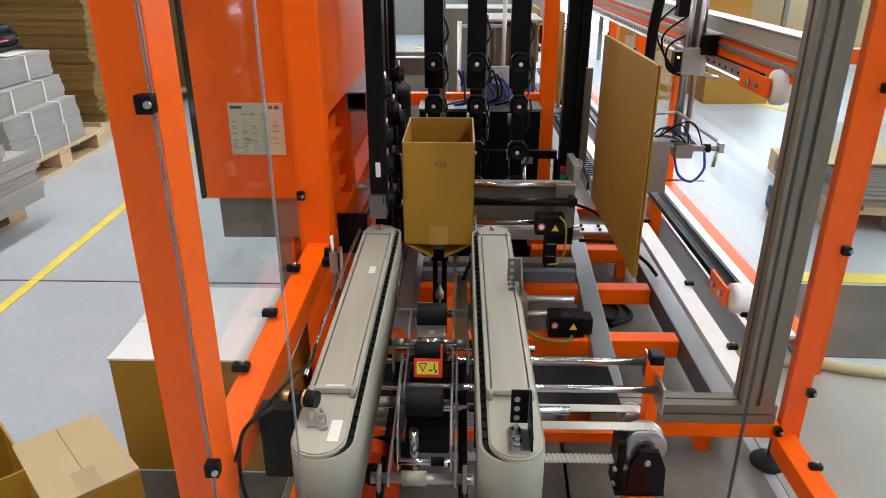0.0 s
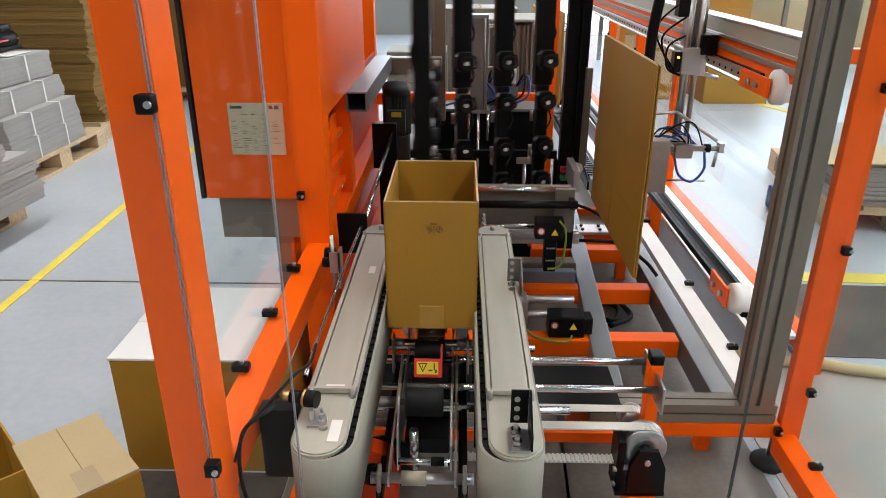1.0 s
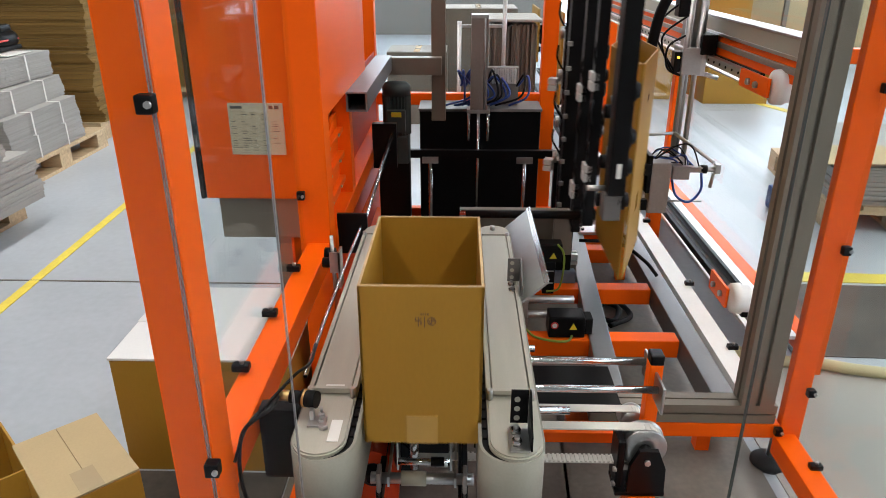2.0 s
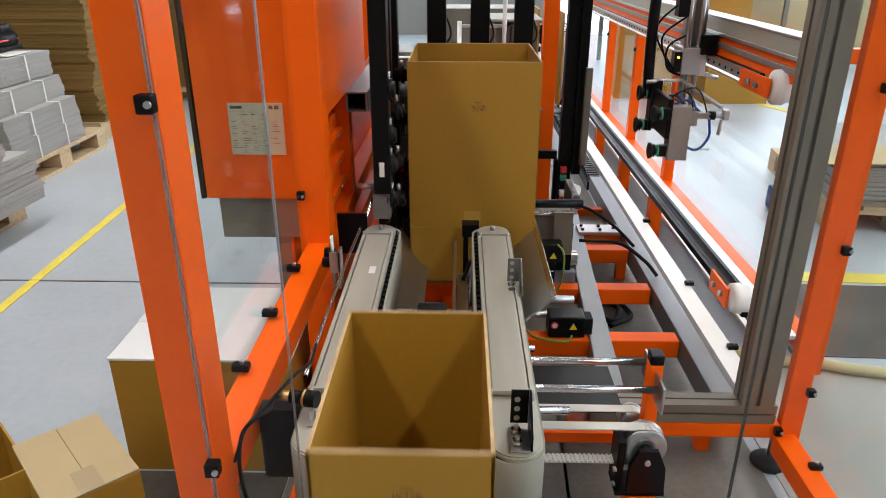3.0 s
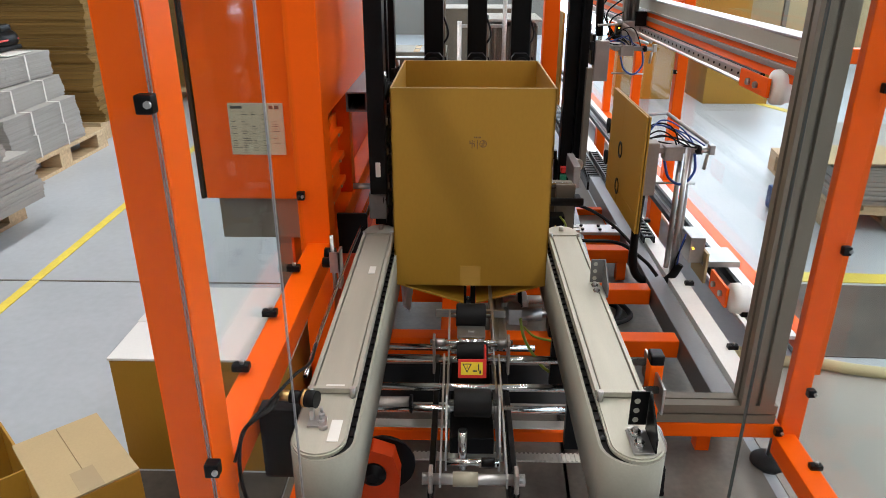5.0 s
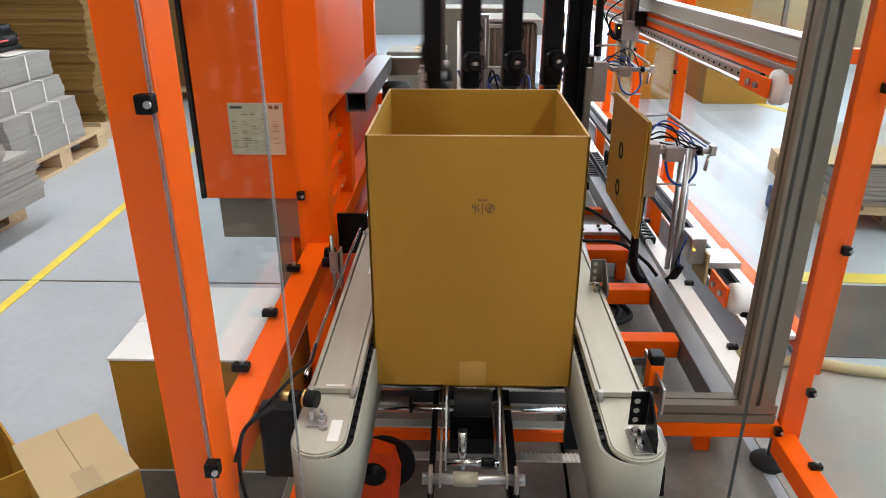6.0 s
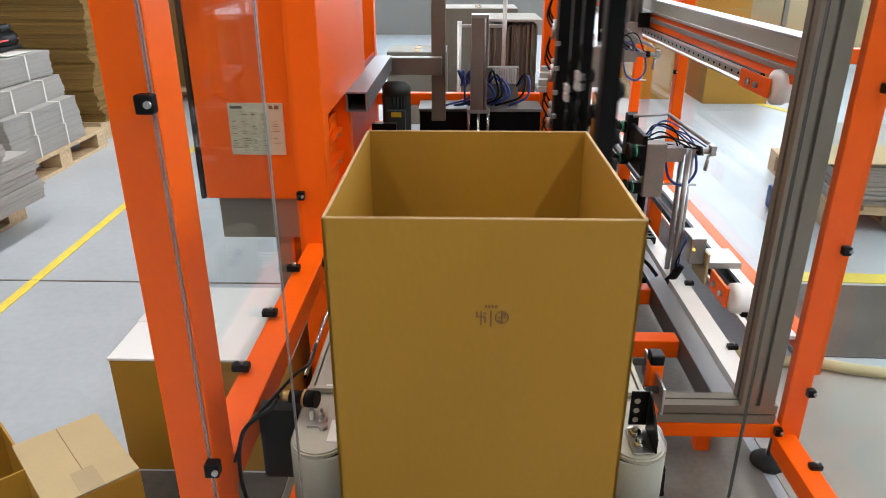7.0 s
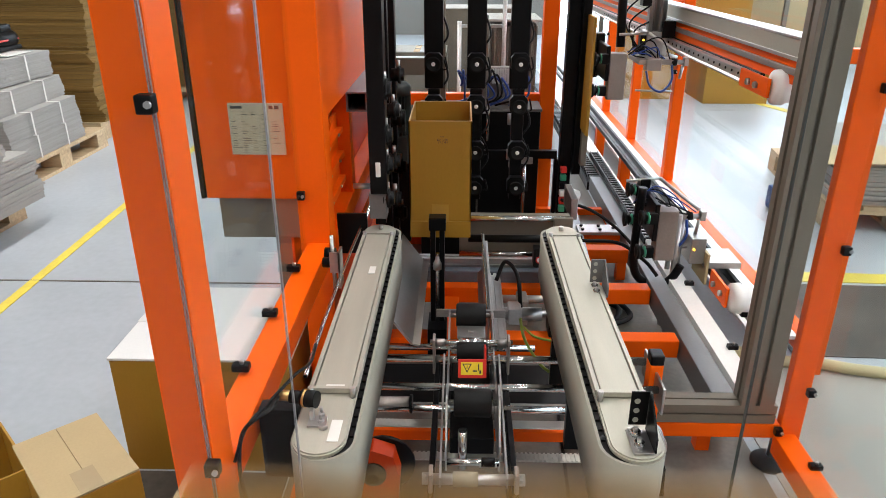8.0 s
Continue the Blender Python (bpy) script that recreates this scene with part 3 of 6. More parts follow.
# ---- cross shafts, toothed belts and pulley ----
SH = thing("cross_shafts", "chromed cross shafts on an orange upright bracket", "shaft")
for _y, _z, _r, _e in ((1.413, 0.50, 0.0085, 0.435), (1.30, 0.50, 0.0085, 0.435), (1.60, 0.42, 0.009, 0.20)):
    part("shaft", cy(M(), (-0.25, _y, _z), (_e, _y, _z), _r, 16), CHROME, SH)
part("drive_shaft", cy(M(), (-0.25, 1.262, 0.47), (0.24, 1.262, 0.47), 0.009, 16), CHROME, SH)
part("shaft_sleeve", cy(M(), (-0.25, 1.272, 0.474), (-0.10, 1.272, 0.474), 0.016, 18), STEEL_WARM, SH, "dull grey shaft sleeve")
part("sleeve_ring", cy(M(), (-0.104, 1.272, 0.474), (-0.098, 1.272, 0.474), 0.021, 18), BLACK_METAL, SH)
part("upright", bx(M(), 0.425, 0.455, 1.34, 1.375, 0.10, 0.535, 0.003), ORANGE, SH)
part("end_plate", bx(M(), 0.437, 0.443, 1.27, 1.44, 0.455, 0.52, 0.002), STEEL, SH)
part("cap", bx(M(), 0.425, 0.455, 1.34, 1.375, 0.535, 0.56, 0.004), BLACK, SH)
part("crossbar", bx(M(), -0.25, 0.42, 1.44, 1.48, 0.245, 0.275, 0.002), ORANGE, SH)
part("bed_plate", bx(M(), -0.26, 0.42, 1.49, 1.70, 0.30, 0.305), BLACK_METAL, SH)

BLT = thing("toothed_belt_drive", "two ivory toothed belts looped over steel pulleys", "belt drive")
PX, PZ, PR = 0.412, 0.37, 0.044
for _y, _pz, _pr in ((1.268, PZ, PR), (1.378, 0.357, 0.025)):
    part("pulley", lathe(M(), (PX, _y - 0.006, _pz), (0, 1, 0), [(0, 0.012), (0.0005, _pr + 0.004), (0.005, _pr + 0.006), (0.006, _pr - 0.002), (0.034, _pr - 0.002), (0.035, _pr + 0.006), (0.040, _pr + 0.006), (0.041, 0.01)], 36), STEEL, BLT, "bright steel belt pulley")
    _b = M()
    _pts = [(-0.25, _pz - _pr), (PX, _pz - _pr)] + [(PX + _pr * math.sin(math.pi * k / 12), _pz - _pr * math.cos(math.pi * k / 12)) for k in range(1, 12)] + [(PX, _pz + _pr), (-0.25, _pz + _pr)]
    for (x0, z0), (x1, z1) in zip(_pts[:-1], _pts[1:]):
        n = Vector((z1 - z0, 0, -(x1 - x0))).normalized() * 0.0025
        q = [_b.verts.new(v) for y in (_y + 0.002, _y + 0.028) for v in ((x0, y, z0), (x1, y, z1), (x1 + n.x, y, z1 + n.z), (x0 + n.x, y, z0 + n.z))]
        for f in ((0, 1, 2, 3), (7, 6, 5, 4), (0, 4, 5, 1), (2, 6, 7, 3), (1, 5, 6, 2), (3, 7, 4, 0)):
            _b.faces.new([q[i] for i in f])
    part("belt", _b, IVORY, BLT, "ivory belt with a smooth back")
part("hub", lathe(M(), (PX, 1.245, PZ), (0, 1, 0), [(0, 0.008), (0.004, 0.014), (0.017, 0.014)], 16), BLACK, BLT)
part("hub_bolt", cy(M(), (PX, 1.234, PZ - 0.012), (PX, 1.228, PZ - 0.012), 0.007, 6), STEEL, BLT)
_b = M()
prism(_b, [(PX - 0.038, 0.275), (PX + 0.045, 0.275), (PX + 0.042, 0.34), (PX + 0.024, 0.385), (PX - 0.018, 0.385), (PX - 0.036, 0.345)], "y", 1.234, 1.246)
part("bearing_block", _b, BLACK_METAL, BLT)
part("back_block", bx(M(), PX - 0.062, PX - 0.045, 1.246, 1.31, 0.275, 0.40, 0.004), BLACK_METAL, BLT)
part("foot_block", bx(M(), PX - 0.062, PX + 0.048, 1.236, 1.31, 0.262, 0.274, 0.003), BLACK_METAL, BLT)
for _z in (0.285, 0.325):
    part("bolt", cy(M(), (PX - 0.068, 1.25, _z), (PX - 0.060, 1.25, _z), 0.006, 6), STEEL, BLT)
part("arm", bx(M(), PX - 0.03, PX + 0.03, 1.05, 1.30, 0.20, 0.26, 0.004), ORANGE, BLT)
part("arm_leg", bx(M(), PX - 0.025, PX + 0.025, 1.06, 1.11, 0.0, 0.20, 0.004), ORANGE, BLT)
_tooth = link("belt_tooth", bx(M(), 0, 0.0052, 0, 0.026, 0, 0.0032), IVORY)
_tooth.parent = BLT
_tooth.location = (-0.24, 1.27, PZ - PR)
for _y in (1.27, 1.38):
    for _k in range(64):
        if _y > 1.3 or _k:
            share("belt_tooth", _tooth.data, BLT, pose(-0.24 + _k * 0.0101, _y, PZ - PR if _y < 1.3 else 0.332))
RL = thing("crank_arm", "orange crank arm in a shaded red-orange with a dark bolt", "crank arm", "", (-0.165, 1.12, 0.0))
_b = M()
prism(_b, [(-0.045, 0.33), (0.045, 0.33), (0.052, 0.42), (0.04, 0.47), (0.0, 0.485), (-0.04, 0.47), (-0.052, 0.42)], "y", -0.02, 0.02)
# lever and stem take the shaded orange for the shadow under the belts
part("lever", _b, ORANGE_SHADED, RL)
part("stem", bx(M(), -0.022, 0.022, -0.015, 0.015, 0.0, 0.33, 0.004), ORANGE_SHADED, RL)
part("bolt", lathe(M(), (0, -0.02, 0.43), (0, -1, 0), [(0, 0.026), (0.006, 0.026), (0.008, 0.014), (0.016, 0.012)], 18), BLACK_METAL, RL)
part("guard_disc", cy(M(), (0.015, 0.021, 0.42), (0.015, 0.03, 0.42), 0.065, 24), BLACK, RL)

# ---- centre unit: rollers and tape head ----
CU = thing("tape_head", "steel tape head with black rollers and a warning sticker", "tape head", "", (-0.064, 0.0, 0.0))


def roller(bm_parent, y, x0, x1, z, r):
    part("roller", lathe(M(), (x0, y, z), (1, 0, 0), [(0, r - 0.004), (0.003, r), (x1 - x0 - 0.003, r), (x1 - x0, r - 0.004)], 26), RUBBER, bm_parent, "black rubber roller")
    part("roller_axle", cy(M(), (x0 - 0.012, y, z), (x1 + 0.012, y, z), 0.006, 12), CHROME, bm_parent)


roller(CU, 1.513, -0.036, 0.036, 0.563, 0.029)
roller(CU, 1.158, -0.038, 0.036, 0.560, 0.028)
roller(CU, 1.375, -0.034, 0.036, 0.545, 0.022)
for _s in (-1, 1):
    part("side_plate", prism(M(), [(1.10, 0.44), (1.10, 0.50), (1.16, 0.575), (1.20, 0.575), (1.24, 0.52), (1.40, 0.52), (1.46, 0.56), (1.53, 0.57), (1.545, 0.54), (1.50, 0.47), (1.40, 0.44)], "x", _s * 0.052 - 0.002, _s * 0.052 + 0.002), STEEL, CU)
    part("outer_bar", bx(M(), _s * 0.078 - 0.006, _s * 0.078 + 0.006, 1.0, 1.45, 0.44, 0.475, 0.002), BLACK_METAL, CU)
    part("foot_post", bx(M(), _s * 0.078 - 0.004, _s * 0.078 + 0.004, 1.0, 1.03, 0.36, 0.515, 0.002), STEEL_WARM, CU)
    part("foot_nut", cy(M(), (_s * 0.083, 1.02, 0.49), (_s * 0.094, 1.02, 0.49), 0.011, 6), STEEL, CU)
    part("link_bar", prism(M(), [(1.01, 0.478), (1.01, 0.50), (1.36, 0.548), (1.36, 0.526)], "x", _s * 0.061 - 0.002, _s * 0.061 + 0.002), STEEL, CU)
    part("collar", cy(M(), (_s * 0.062, 1.412, 0.545), (_s * 0.082, 1.412, 0.545), 0.010, 6), STEEL, CU)
    part("rear_lug", bx(M(), _s * 0.086 - 0.003, _s * 0.086 + 0.003, 1.395, 1.43, 0.47, 0.56, 0.002), STEEL_WARM, CU)
    part("bolt", cy(M(), (_s * 0.055, 1.3, 0.50), (_s * 0.066, 1.3, 0.50), 0.008, 6), STEEL, CU)
part("front_axle", cy(M(), (-0.09, 1.02, 0.49), (0.09, 1.02, 0.49), 0.010, 16), STEEL, CU)
part("sleeve", cy(M(), (-0.038, 1.02, 0.49), (0.008, 1.02, 0.49), 0.0135, 16), DULL_SLEEVE, CU, "pale plastic sleeve")
part("rear_axle", cy(M(), (-0.095, 1.412, 0.545), (0.095, 1.412, 0.545), 0.008, 14), CHROME, CU)
part("rear_sleeve", cy(M(), (-0.03, 1.412, 0.545), (0.03, 1.412, 0.545), 0.013, 16), CHROME, CU)
part("head_plate", bx(M(), -0.033, 0.033, 1.43, 1.482, 0.545, 0.552, 0.002), STEEL, CU, "bright steel plate with a screw")
part("head_screw", cy(M(), (0, 1.452, 0.552), (0, 1.452, 0.558), 0.008, 6), STEEL, CU)
part("cross_bracket", bx(M(), -0.085, 0.085, 1.535, 1.542, 0.545, 0.565, 0.001), STEEL, CU)
part("cross_rod", cy(M(), (-0.05, 1.09, 0.47), (0.05, 1.09, 0.47), 0.007, 12), CHROME, CU)
part("knob", cy(M(), (0.015, 1.055, 0.50), (0.040, 1.055, 0.50), 0.009, 8), BLACK, CU)
part("bow_rod", tube(M(), [(-0.05, 0.97, 0.43), (-0.05, 0.95, 0.42), (0.0, 0.945, 0.42), (0.05, 0.95, 0.42), (0.05, 0.97, 0.43)], 0.005), STEEL, CU)
part("guide_post", cy(M(), (-0.02, 1.11, 0.44), (-0.02, 1.11, 0.53), 0.009, 12), CHROME, CU)
part("belly", bx(M(), -0.047, 0.047, 1.20, 1.52, 0.40, 0.44, 0.004), BLACK_METAL, CU)
part("side_channel", bx(M(), 0.066, 0.074, 1.0, 1.50, 0.40, 0.455, 0.002), BLACK_METAL, CU)
part("bright_strip", bx(M(), 0.0745, 0.0765, 1.06, 1.36, 0.452, 0.460), CHROME, CU)
part("steel_tray", bx(M(), -0.025, 0.022, 0.985, 1.01, 0.400, 0.404, 0.001), STEEL, CU)
part("tension_bolt", cy(M(), (0.012, 1.075, 0.475), (0.046, 1.075, 0.475), 0.004, 8), STEEL, CU)
_hd = part("sign_holder", bx(bx(M(), -0.030, 0.030, 1.248, 1.252, 0.526, 0.566, 0.001), 0.026, 0.030, 1.252, 1.30, 0.526, 0.59, 0.001), SIGN_RED, CU, "red painted sign holder")
_hd.matrix_basis = Matrix.Translation((0, 1.268, 0.538)) @ pose(0, 0, 0, -22) @ Matrix.Translation((0, -1.25, -0.52))
part("sticker", bx(M(), -0.024, 0.022, 1.2465, 1.2475, 0.533, 0.560), SIGN_YELLOW, _hd, "yellow warning sticker with black pictograms")
_t = M()
prism(_t, [(-0.021, 0.557), (-0.001, 0.557), (-0.011, 0.537)], "y", 1.2456, 1.2463)
part("triangle", _t, INK, _hd)
_t = M()
prism(_t, [(-0.0175, 0.5552), (-0.0045, 0.5552), (-0.011, 0.5415)], "y", 1.2450, 1.2456)
part("triangle_inside", _t, SIGN_YELLOW, _hd)
part("exclamation_bar", bx(M(), -0.0117, -0.0103, 1.2445, 1.2450, 0.546, 0.5535), INK, _hd)
part("pictogram", bx(bx(bx(M(), 0.012, 0.0145, 1.2456, 1.2463, 0.542, 0.557), 0.001, 0.010, 1.2456, 1.2463, 0.540, 0.543), 0.015, 0.019, 1.2456, 1.2463, 0.536, 0.543), INK, _hd)
part("cylinder", prism(M(), slot_outline(0.058, 0.088, 0.49, 0.52, 0.006, 0.006, 2, 1), "y", 1.47, 1.85), STEEL, CU)
part("rear_guide", bx(M(), 0.048, 0.056, 1.50, 2.0, 0.52, 0.56, 0.001), STEEL, CU)
part("wire", tube(M(), [(0.075, 1.80, 0.52), (0.10, 1.82, 0.57), (0.13, 1.75, 0.56), (0.135, 1.66, 0.50)], 0.006), BLACK, CU)
part("earth_wire", tube(M(), [(0.13, 1.66, 0.50), (0.14, 1.58, 0.46), (0.17, 1.50, 0.44), (0.19, 1.46, 0.44)], 0.004), GREENYEL, CU)
part("side_cylinder", cy(M(), (0.08, 1.66, 0.49), (0.19, 1.66, 0.49), 0.018, 16), STEEL, CU)
part("side_block", bx(M(), 0.10, 0.135, 1.635, 1.685, 0.47, 0.515, 0.003), STEEL, CU)

# ---- folding station under the erected carton ----
LF = thing("lift_column", "black vertical lift column with a chromed rod", "lift column", "", (0.0, 0.0, 0.0))
part("column", bx(bx(M(), -0.022, -0.006, 1.98, 2.01, 0.28, 0.62, 0.002), 0.006, 0.022, 1.98, 2.01, 0.28, 0.62, 0.002), BLACK_METAL, LF)
part("head", bx(M(), -0.026, 0.026, 1.975, 2.02, 0.60, 0.64, 0.003), BLACK_METAL, LF)
part("rod", cy(M(), (0, 1.99, 0.30), (0, 1.99, 0.52), 0.008, 12), CHROME, LF)
part("rod_cap", lathe(M(), (0, 1.985, 0.47), (0, 0, 1), [(0, 0.014), (0.02, 0.015), (0.045, 0.004)], 14), STEEL, LF)
part("foot", bx(M(), -0.03, 0.03, 1.92, 2.04, 0.2, 0.29, 0.003), BLACK_METAL, LF)


def folding_plate(side):
    t = thing("folding_plate", "bent bright steel flap-folding plate", "folding plate", "flap folding plates")
    b = M()
    prism(b, [(-0.003, 0.04), (0.003, 0.04), (0.003, -0.085), (0.003 + 0.014 * side, -0.10), (-0.003 + 0.014 * side, -0.10), (-0.003, -0.085)], "y", 1.58, 2.12)
    part("blade", b, STEEL, t)
    part("rib", bx(M(), 0.004 * side - 0.002, 0.004 * side + 0.002, 1.58, 2.12, 0.030, 0.046, 0.001), CHROME, t)
    part("hinge_arm", bx(M(), -0.006 - 0.012 * side, 0.006 - 0.012 * side, 1.80, 1.84, -0.09, 0.0, 0.002), BLACK_METAL, t)
    return t


FL, FR = folding_plate(1), folding_plate(-1)

# cross carriage on the right with rods and belt housing
XC = thing("cross_carriage", "aluminium cross carriage with twin rods and a motor", "carriage")
part("end_plate", bx(M(), 0.32, 0.385, 2.24, 2.255, 0.51, 0.665, 0.003), ALU_DULL, XC)
part("rod", cy(M(), (0.0, 2.26, 0.655), (0.36, 2.26, 0.655), 0.010, 14), CHROME, XC)
part("rod", cy(M(), (0.0, 2.26, 0.525), (0.36, 2.26, 0.525), 0.010, 14), CHROME, XC)
part("beam", bx(M(), 0.0, 0.38, 2.28, 2.31, 0.51, 0.66, 0.004), ALU_DULL, XC)
part("hanger", bx(M(), 0.34, 0.40, 2.31, 2.42, 0.42, 0.60, 0.004), BLACK_METAL, XC)
part("rail", prism(M(), slot_outline(2.405, 2.45, 0.40, 0.44), "x", -0.2, 0.44), ALU, XC)
part("stand", bx(M(), 0.36, 0.40, 2.43, 2.47, 0.38, 0.42, 0.004), BLACK_METAL, XC)
DU = thing("drive_unit", "black drive unit with a steel cylinder on the base", "motor")
part("motor_block", bx(M(), 0.285, 0.40, 1.955, 2.03, 0.247, 0.318, 0.006), BLACK, DU)
part("motor_cap", bx(M(), 0.40, 0.425, 1.965, 2.02, 0.255, 0.31, 0.004), RUBBER, DU)
for _y, _z in ((2.085, 0.318), (2.06, 0.275)):
    part("cylinder_rod", cy(M(), (0.13, _y, _z), (0.38, _y, _z), 0.013, 16), STEEL, DU)
part("cylinder_end", bx(M(), 0.19, 0.225, 2.03, 2.11, 0.247, 0.335, 0.004), STEEL_WARM, DU)
part("round_sticker", cy(M(), (0.303, 1.9545, 0.292), (0.303, 1.953, 0.292), 0.012, 18), SIGN_RED, DU, "red and white warning sticker")
part("round_sticker", cy(M(), (0.303, 1.9528, 0.292), (0.303, 1.952, 0.292), 0.008, 18), PAPER, DU)
part("warning_sticker", prism(M(), [(0.35, 0.278), (0.374, 0.278), (0.362, 0.300)], "y", 1.953, 1.9545), SIGN_YELLOW, DU, "yellow warning triangle")
part("valve_housing", bx(M(), 0.252, 0.348, 2.185, 2.238, 0.505, 0.572, 0.006), RUBBER, XC, "black valve housing with round stickers")
part("valve_stem", bx(M(), 0.287, 0.328, 2.19, 2.235, 0.385, 0.505, 0.004), BLACK, XC)
for _z in (0.425, 0.47):
    part("valve_band", bx(M(), 0.292, 0.323, 2.1885, 2.192, _z, _z + 0.004), STEEL, XC)
part("earth_wire", tube(M(), [(0.33, 2.18, 0.575), (0.352, 2.178, 0.54), (0.353, 2.178, 0.47), (0.34, 2.18, 0.41), (0.30, 2.18, 0.40)], 0.0035), GREENYEL, XC)
part("round_sticker", cy(M(), (0.272, 2.1855, 0.535), (0.272, 2.184, 0.535), 0.013, 18), SIGN_RED, XC, "red and white warning sticker")
part("round_sticker", cy(M(), (0.272, 2.1845, 0.535), (0.272, 2.1835, 0.535), 0.009, 18), PAPER, XC)
part("warning_sticker", prism(M(), [(0.306, 0.521), (0.330, 0.521), (0.318, 0.542)], "y", 2.1835, 2.1855), SIGN_YELLOW, XC, "yellow warning triangle")
part("hose", tube(M(), [(0.46, 2.5, 0.36), (0.62, 2.55, 0.33), (0.70, 2.45, 0.30), (0.74, 2.4, 0.26)], 0.007), RUBBER, DU)
part("earth_wire", tube(M(), [(0.21, 2.0, 0.26), (0.25, 1.95, 0.25), (0.34, 1.93, 0.25), (0.37, 1.99, 0.26)], 0.004), GREENYEL, DU)
part("roller_end", cy(M(), (0.42, 2.56, 0.645), (0.44, 2.535, 0.645), 0.024, 18), WHITE, XC)
part("roller_arm", bx(M(), 0.40, 0.425, 2.40, 2.58, 0.60, 0.68, 0.003), STEEL, XC)
SB = thing("stop_bar", "long black stop bar on the cross carriage", "bar")
part("bar", cy(M(), (0.0, 2.20, 0.618), (0.385, 2.20, 0.618), 0.014, 14), BLACK_METAL, SB)
part("bar_holder", bx(M(), 0.36, 0.38, 2.20, 2.25, 0.60, 0.63, 0.002), BLACK_METAL, SB)

# ---- switch cabinet and rear machinery ----
CB = thing("switch_cabinet", "orange painted switch cabinet with a cream rating plate", "cabinet")
part("body", bx(M(), -0.705, -0.43, 1.80, 2.35, 0.772, 1.62, 0.006), ORANGE, CB)
part("door", bx(M(), -0.678, -0.43, 1.775, 1.797, 0.767, 1.62, 0.004), ORANGE, CB)
part("door_seal", bx(M(), -0.692, -0.682, 1.772, 1.797, 0.767, 1.62, 0.001), RUBBER, CB)
_pl = part("rating_plate", bx(M(), -0.593, -0.452, 1.771, 1.7745, 0.890, 1.024, 0.0005), PLATE_CREAM, CB, "cream rating plate with rows of small print")
part("header_bar", bx(M(), -0.586, -0.556, 1.7695, 1.7705, 1.010, 1.017), INK, _pl)
part("header_bar", bx(bx(M(), -0.487, -0.477, 1.7695, 1.7705, 1.009, 1.018), -0.473, -0.462, 1.7695, 1.7705, 1.009, 1.018), INK, _pl)
random.seed(4)
for _k in range(17):
    _z = 1.001 - _k * 0.0062
    for _x in (-0.586, -0.560, -0.534, -0.508, -0.482):
        if random.random() < 0.62:
            part("print_bar", bx(M(), _x, _x + 0.008 + random.random() * 0.014, 1.7697, 1.7705, _z, _z + 0.0013), INK if _k % 5 else ALU_DULL, _pl)
part("lower_box", bx(M(), -0.655, -0.43, 1.80, 2.1, 0.645, 0.771, 0.004), ALU_DULL, CB, "dark grey box below the cabinet")
part("stand", bx(M(), -0.56, -0.50, 1.98, 2.04, 0.0, 0.66, 0.004), ALU_DULL, CB)

TUBE = thing("steel_tube_rail", "hollow grey steel tube rail joined to an upright", "rail")
for _b in ((-0.35, -0.285, 2.14, 2.95, 0.980, 0.985), (-0.35, -0.285, 2.14, 2.95, 0.925, 0.930), (-0.35, -0.345, 2.14, 2.95, 0.930, 0.980), (-0.29, -0.285, 2.14, 2.95, 0.930, 0.980)):
    part("wall_strip", bx(M(), *_b), TUBE_STEEL, TUBE)
part("cross_tube", bx(M(), -0.35, -0.08, 2.95, 3.01, 0.905, 0.975, 0.003), ALU_DULL, TUBE)
part("upright", bx(M(), -0.125, -0.065, 3.02, 3.08, 0.70, 2.2, 0.003), ALU_DULL, TUBE)

DB = thing("machine_housing", "black sheet-metal housing with a grey lid", "housing")
part("body", bx(M(), -0.185, 0.36, 3.15, 3.33, 0.0, 0.715, 0.006), BLACK_METAL, DB)
part("lid", bx(M(), -0.19, 0.365, 3.14, 3.335, 0.715, 0.728, 0.003), GREY_BLOCK, DB)
CYL = thing("pneumatic_cylinder", "polished pneumatic cylinder with guide rods", "cylinder", "", (0.078, 3.10, 0))
part("barrel", prism(M(), slot_outline(-0.036, 0.036, -0.036, 0.036, 0.007, 0.006, 3, 3), "z", 0.74, 1.12), STEEL_WARM, CYL)
part("barrel_rib", cy(M(), (0.022, -0.040, 0.74), (0.022, -0.040, 1.12), 0.004, 10), STEEL, CYL)
part("cap", bx(M(), -0.036, 0.036, -0.036, 0.036, 1.12, 1.135, 0.003), STEEL, CYL)
part("flange", bx(M(), -0.05, 0.05, -0.03, 0.04, 0.722, 0.74, 0.003), ALU, CYL)
part("piston_rod", cy(M(), (0, -0.01, 0.25), (0, -0.01, 0.722), 0.007, 12), CHROME, CYL)
for _s in (-1, 1):
    part("guide_rod", cy(M(), (_s * 0.042, -0.02, 0.60), (_s * 0.042, -0.02, 0.722), 0.007, 10), CHROME, CYL)
part("stand", bx(M(), -0.03, 0.03, 0.0, 0.04, 0.722, 0.95, 0.002), ALU, CYL)
random.seed(11)
VB = thing("valve_block", "valve terminal with a bundle of blue air hoses", "valve block", "", (0.10, 3.22, 0.728))
part("terminal", bx(M(), -0.05, 0.16, 0.0, 0.05, 0.0, 0.17, 0.004), STEEL_WARM, VB)
for _k in range(10):
    part("valve", bx(M(), 0.04 + _k * 0.011, 0.049 + _k * 0.011, -0.012, 0.0, 0.10, 0.165, 0.001), WHITE, VB)
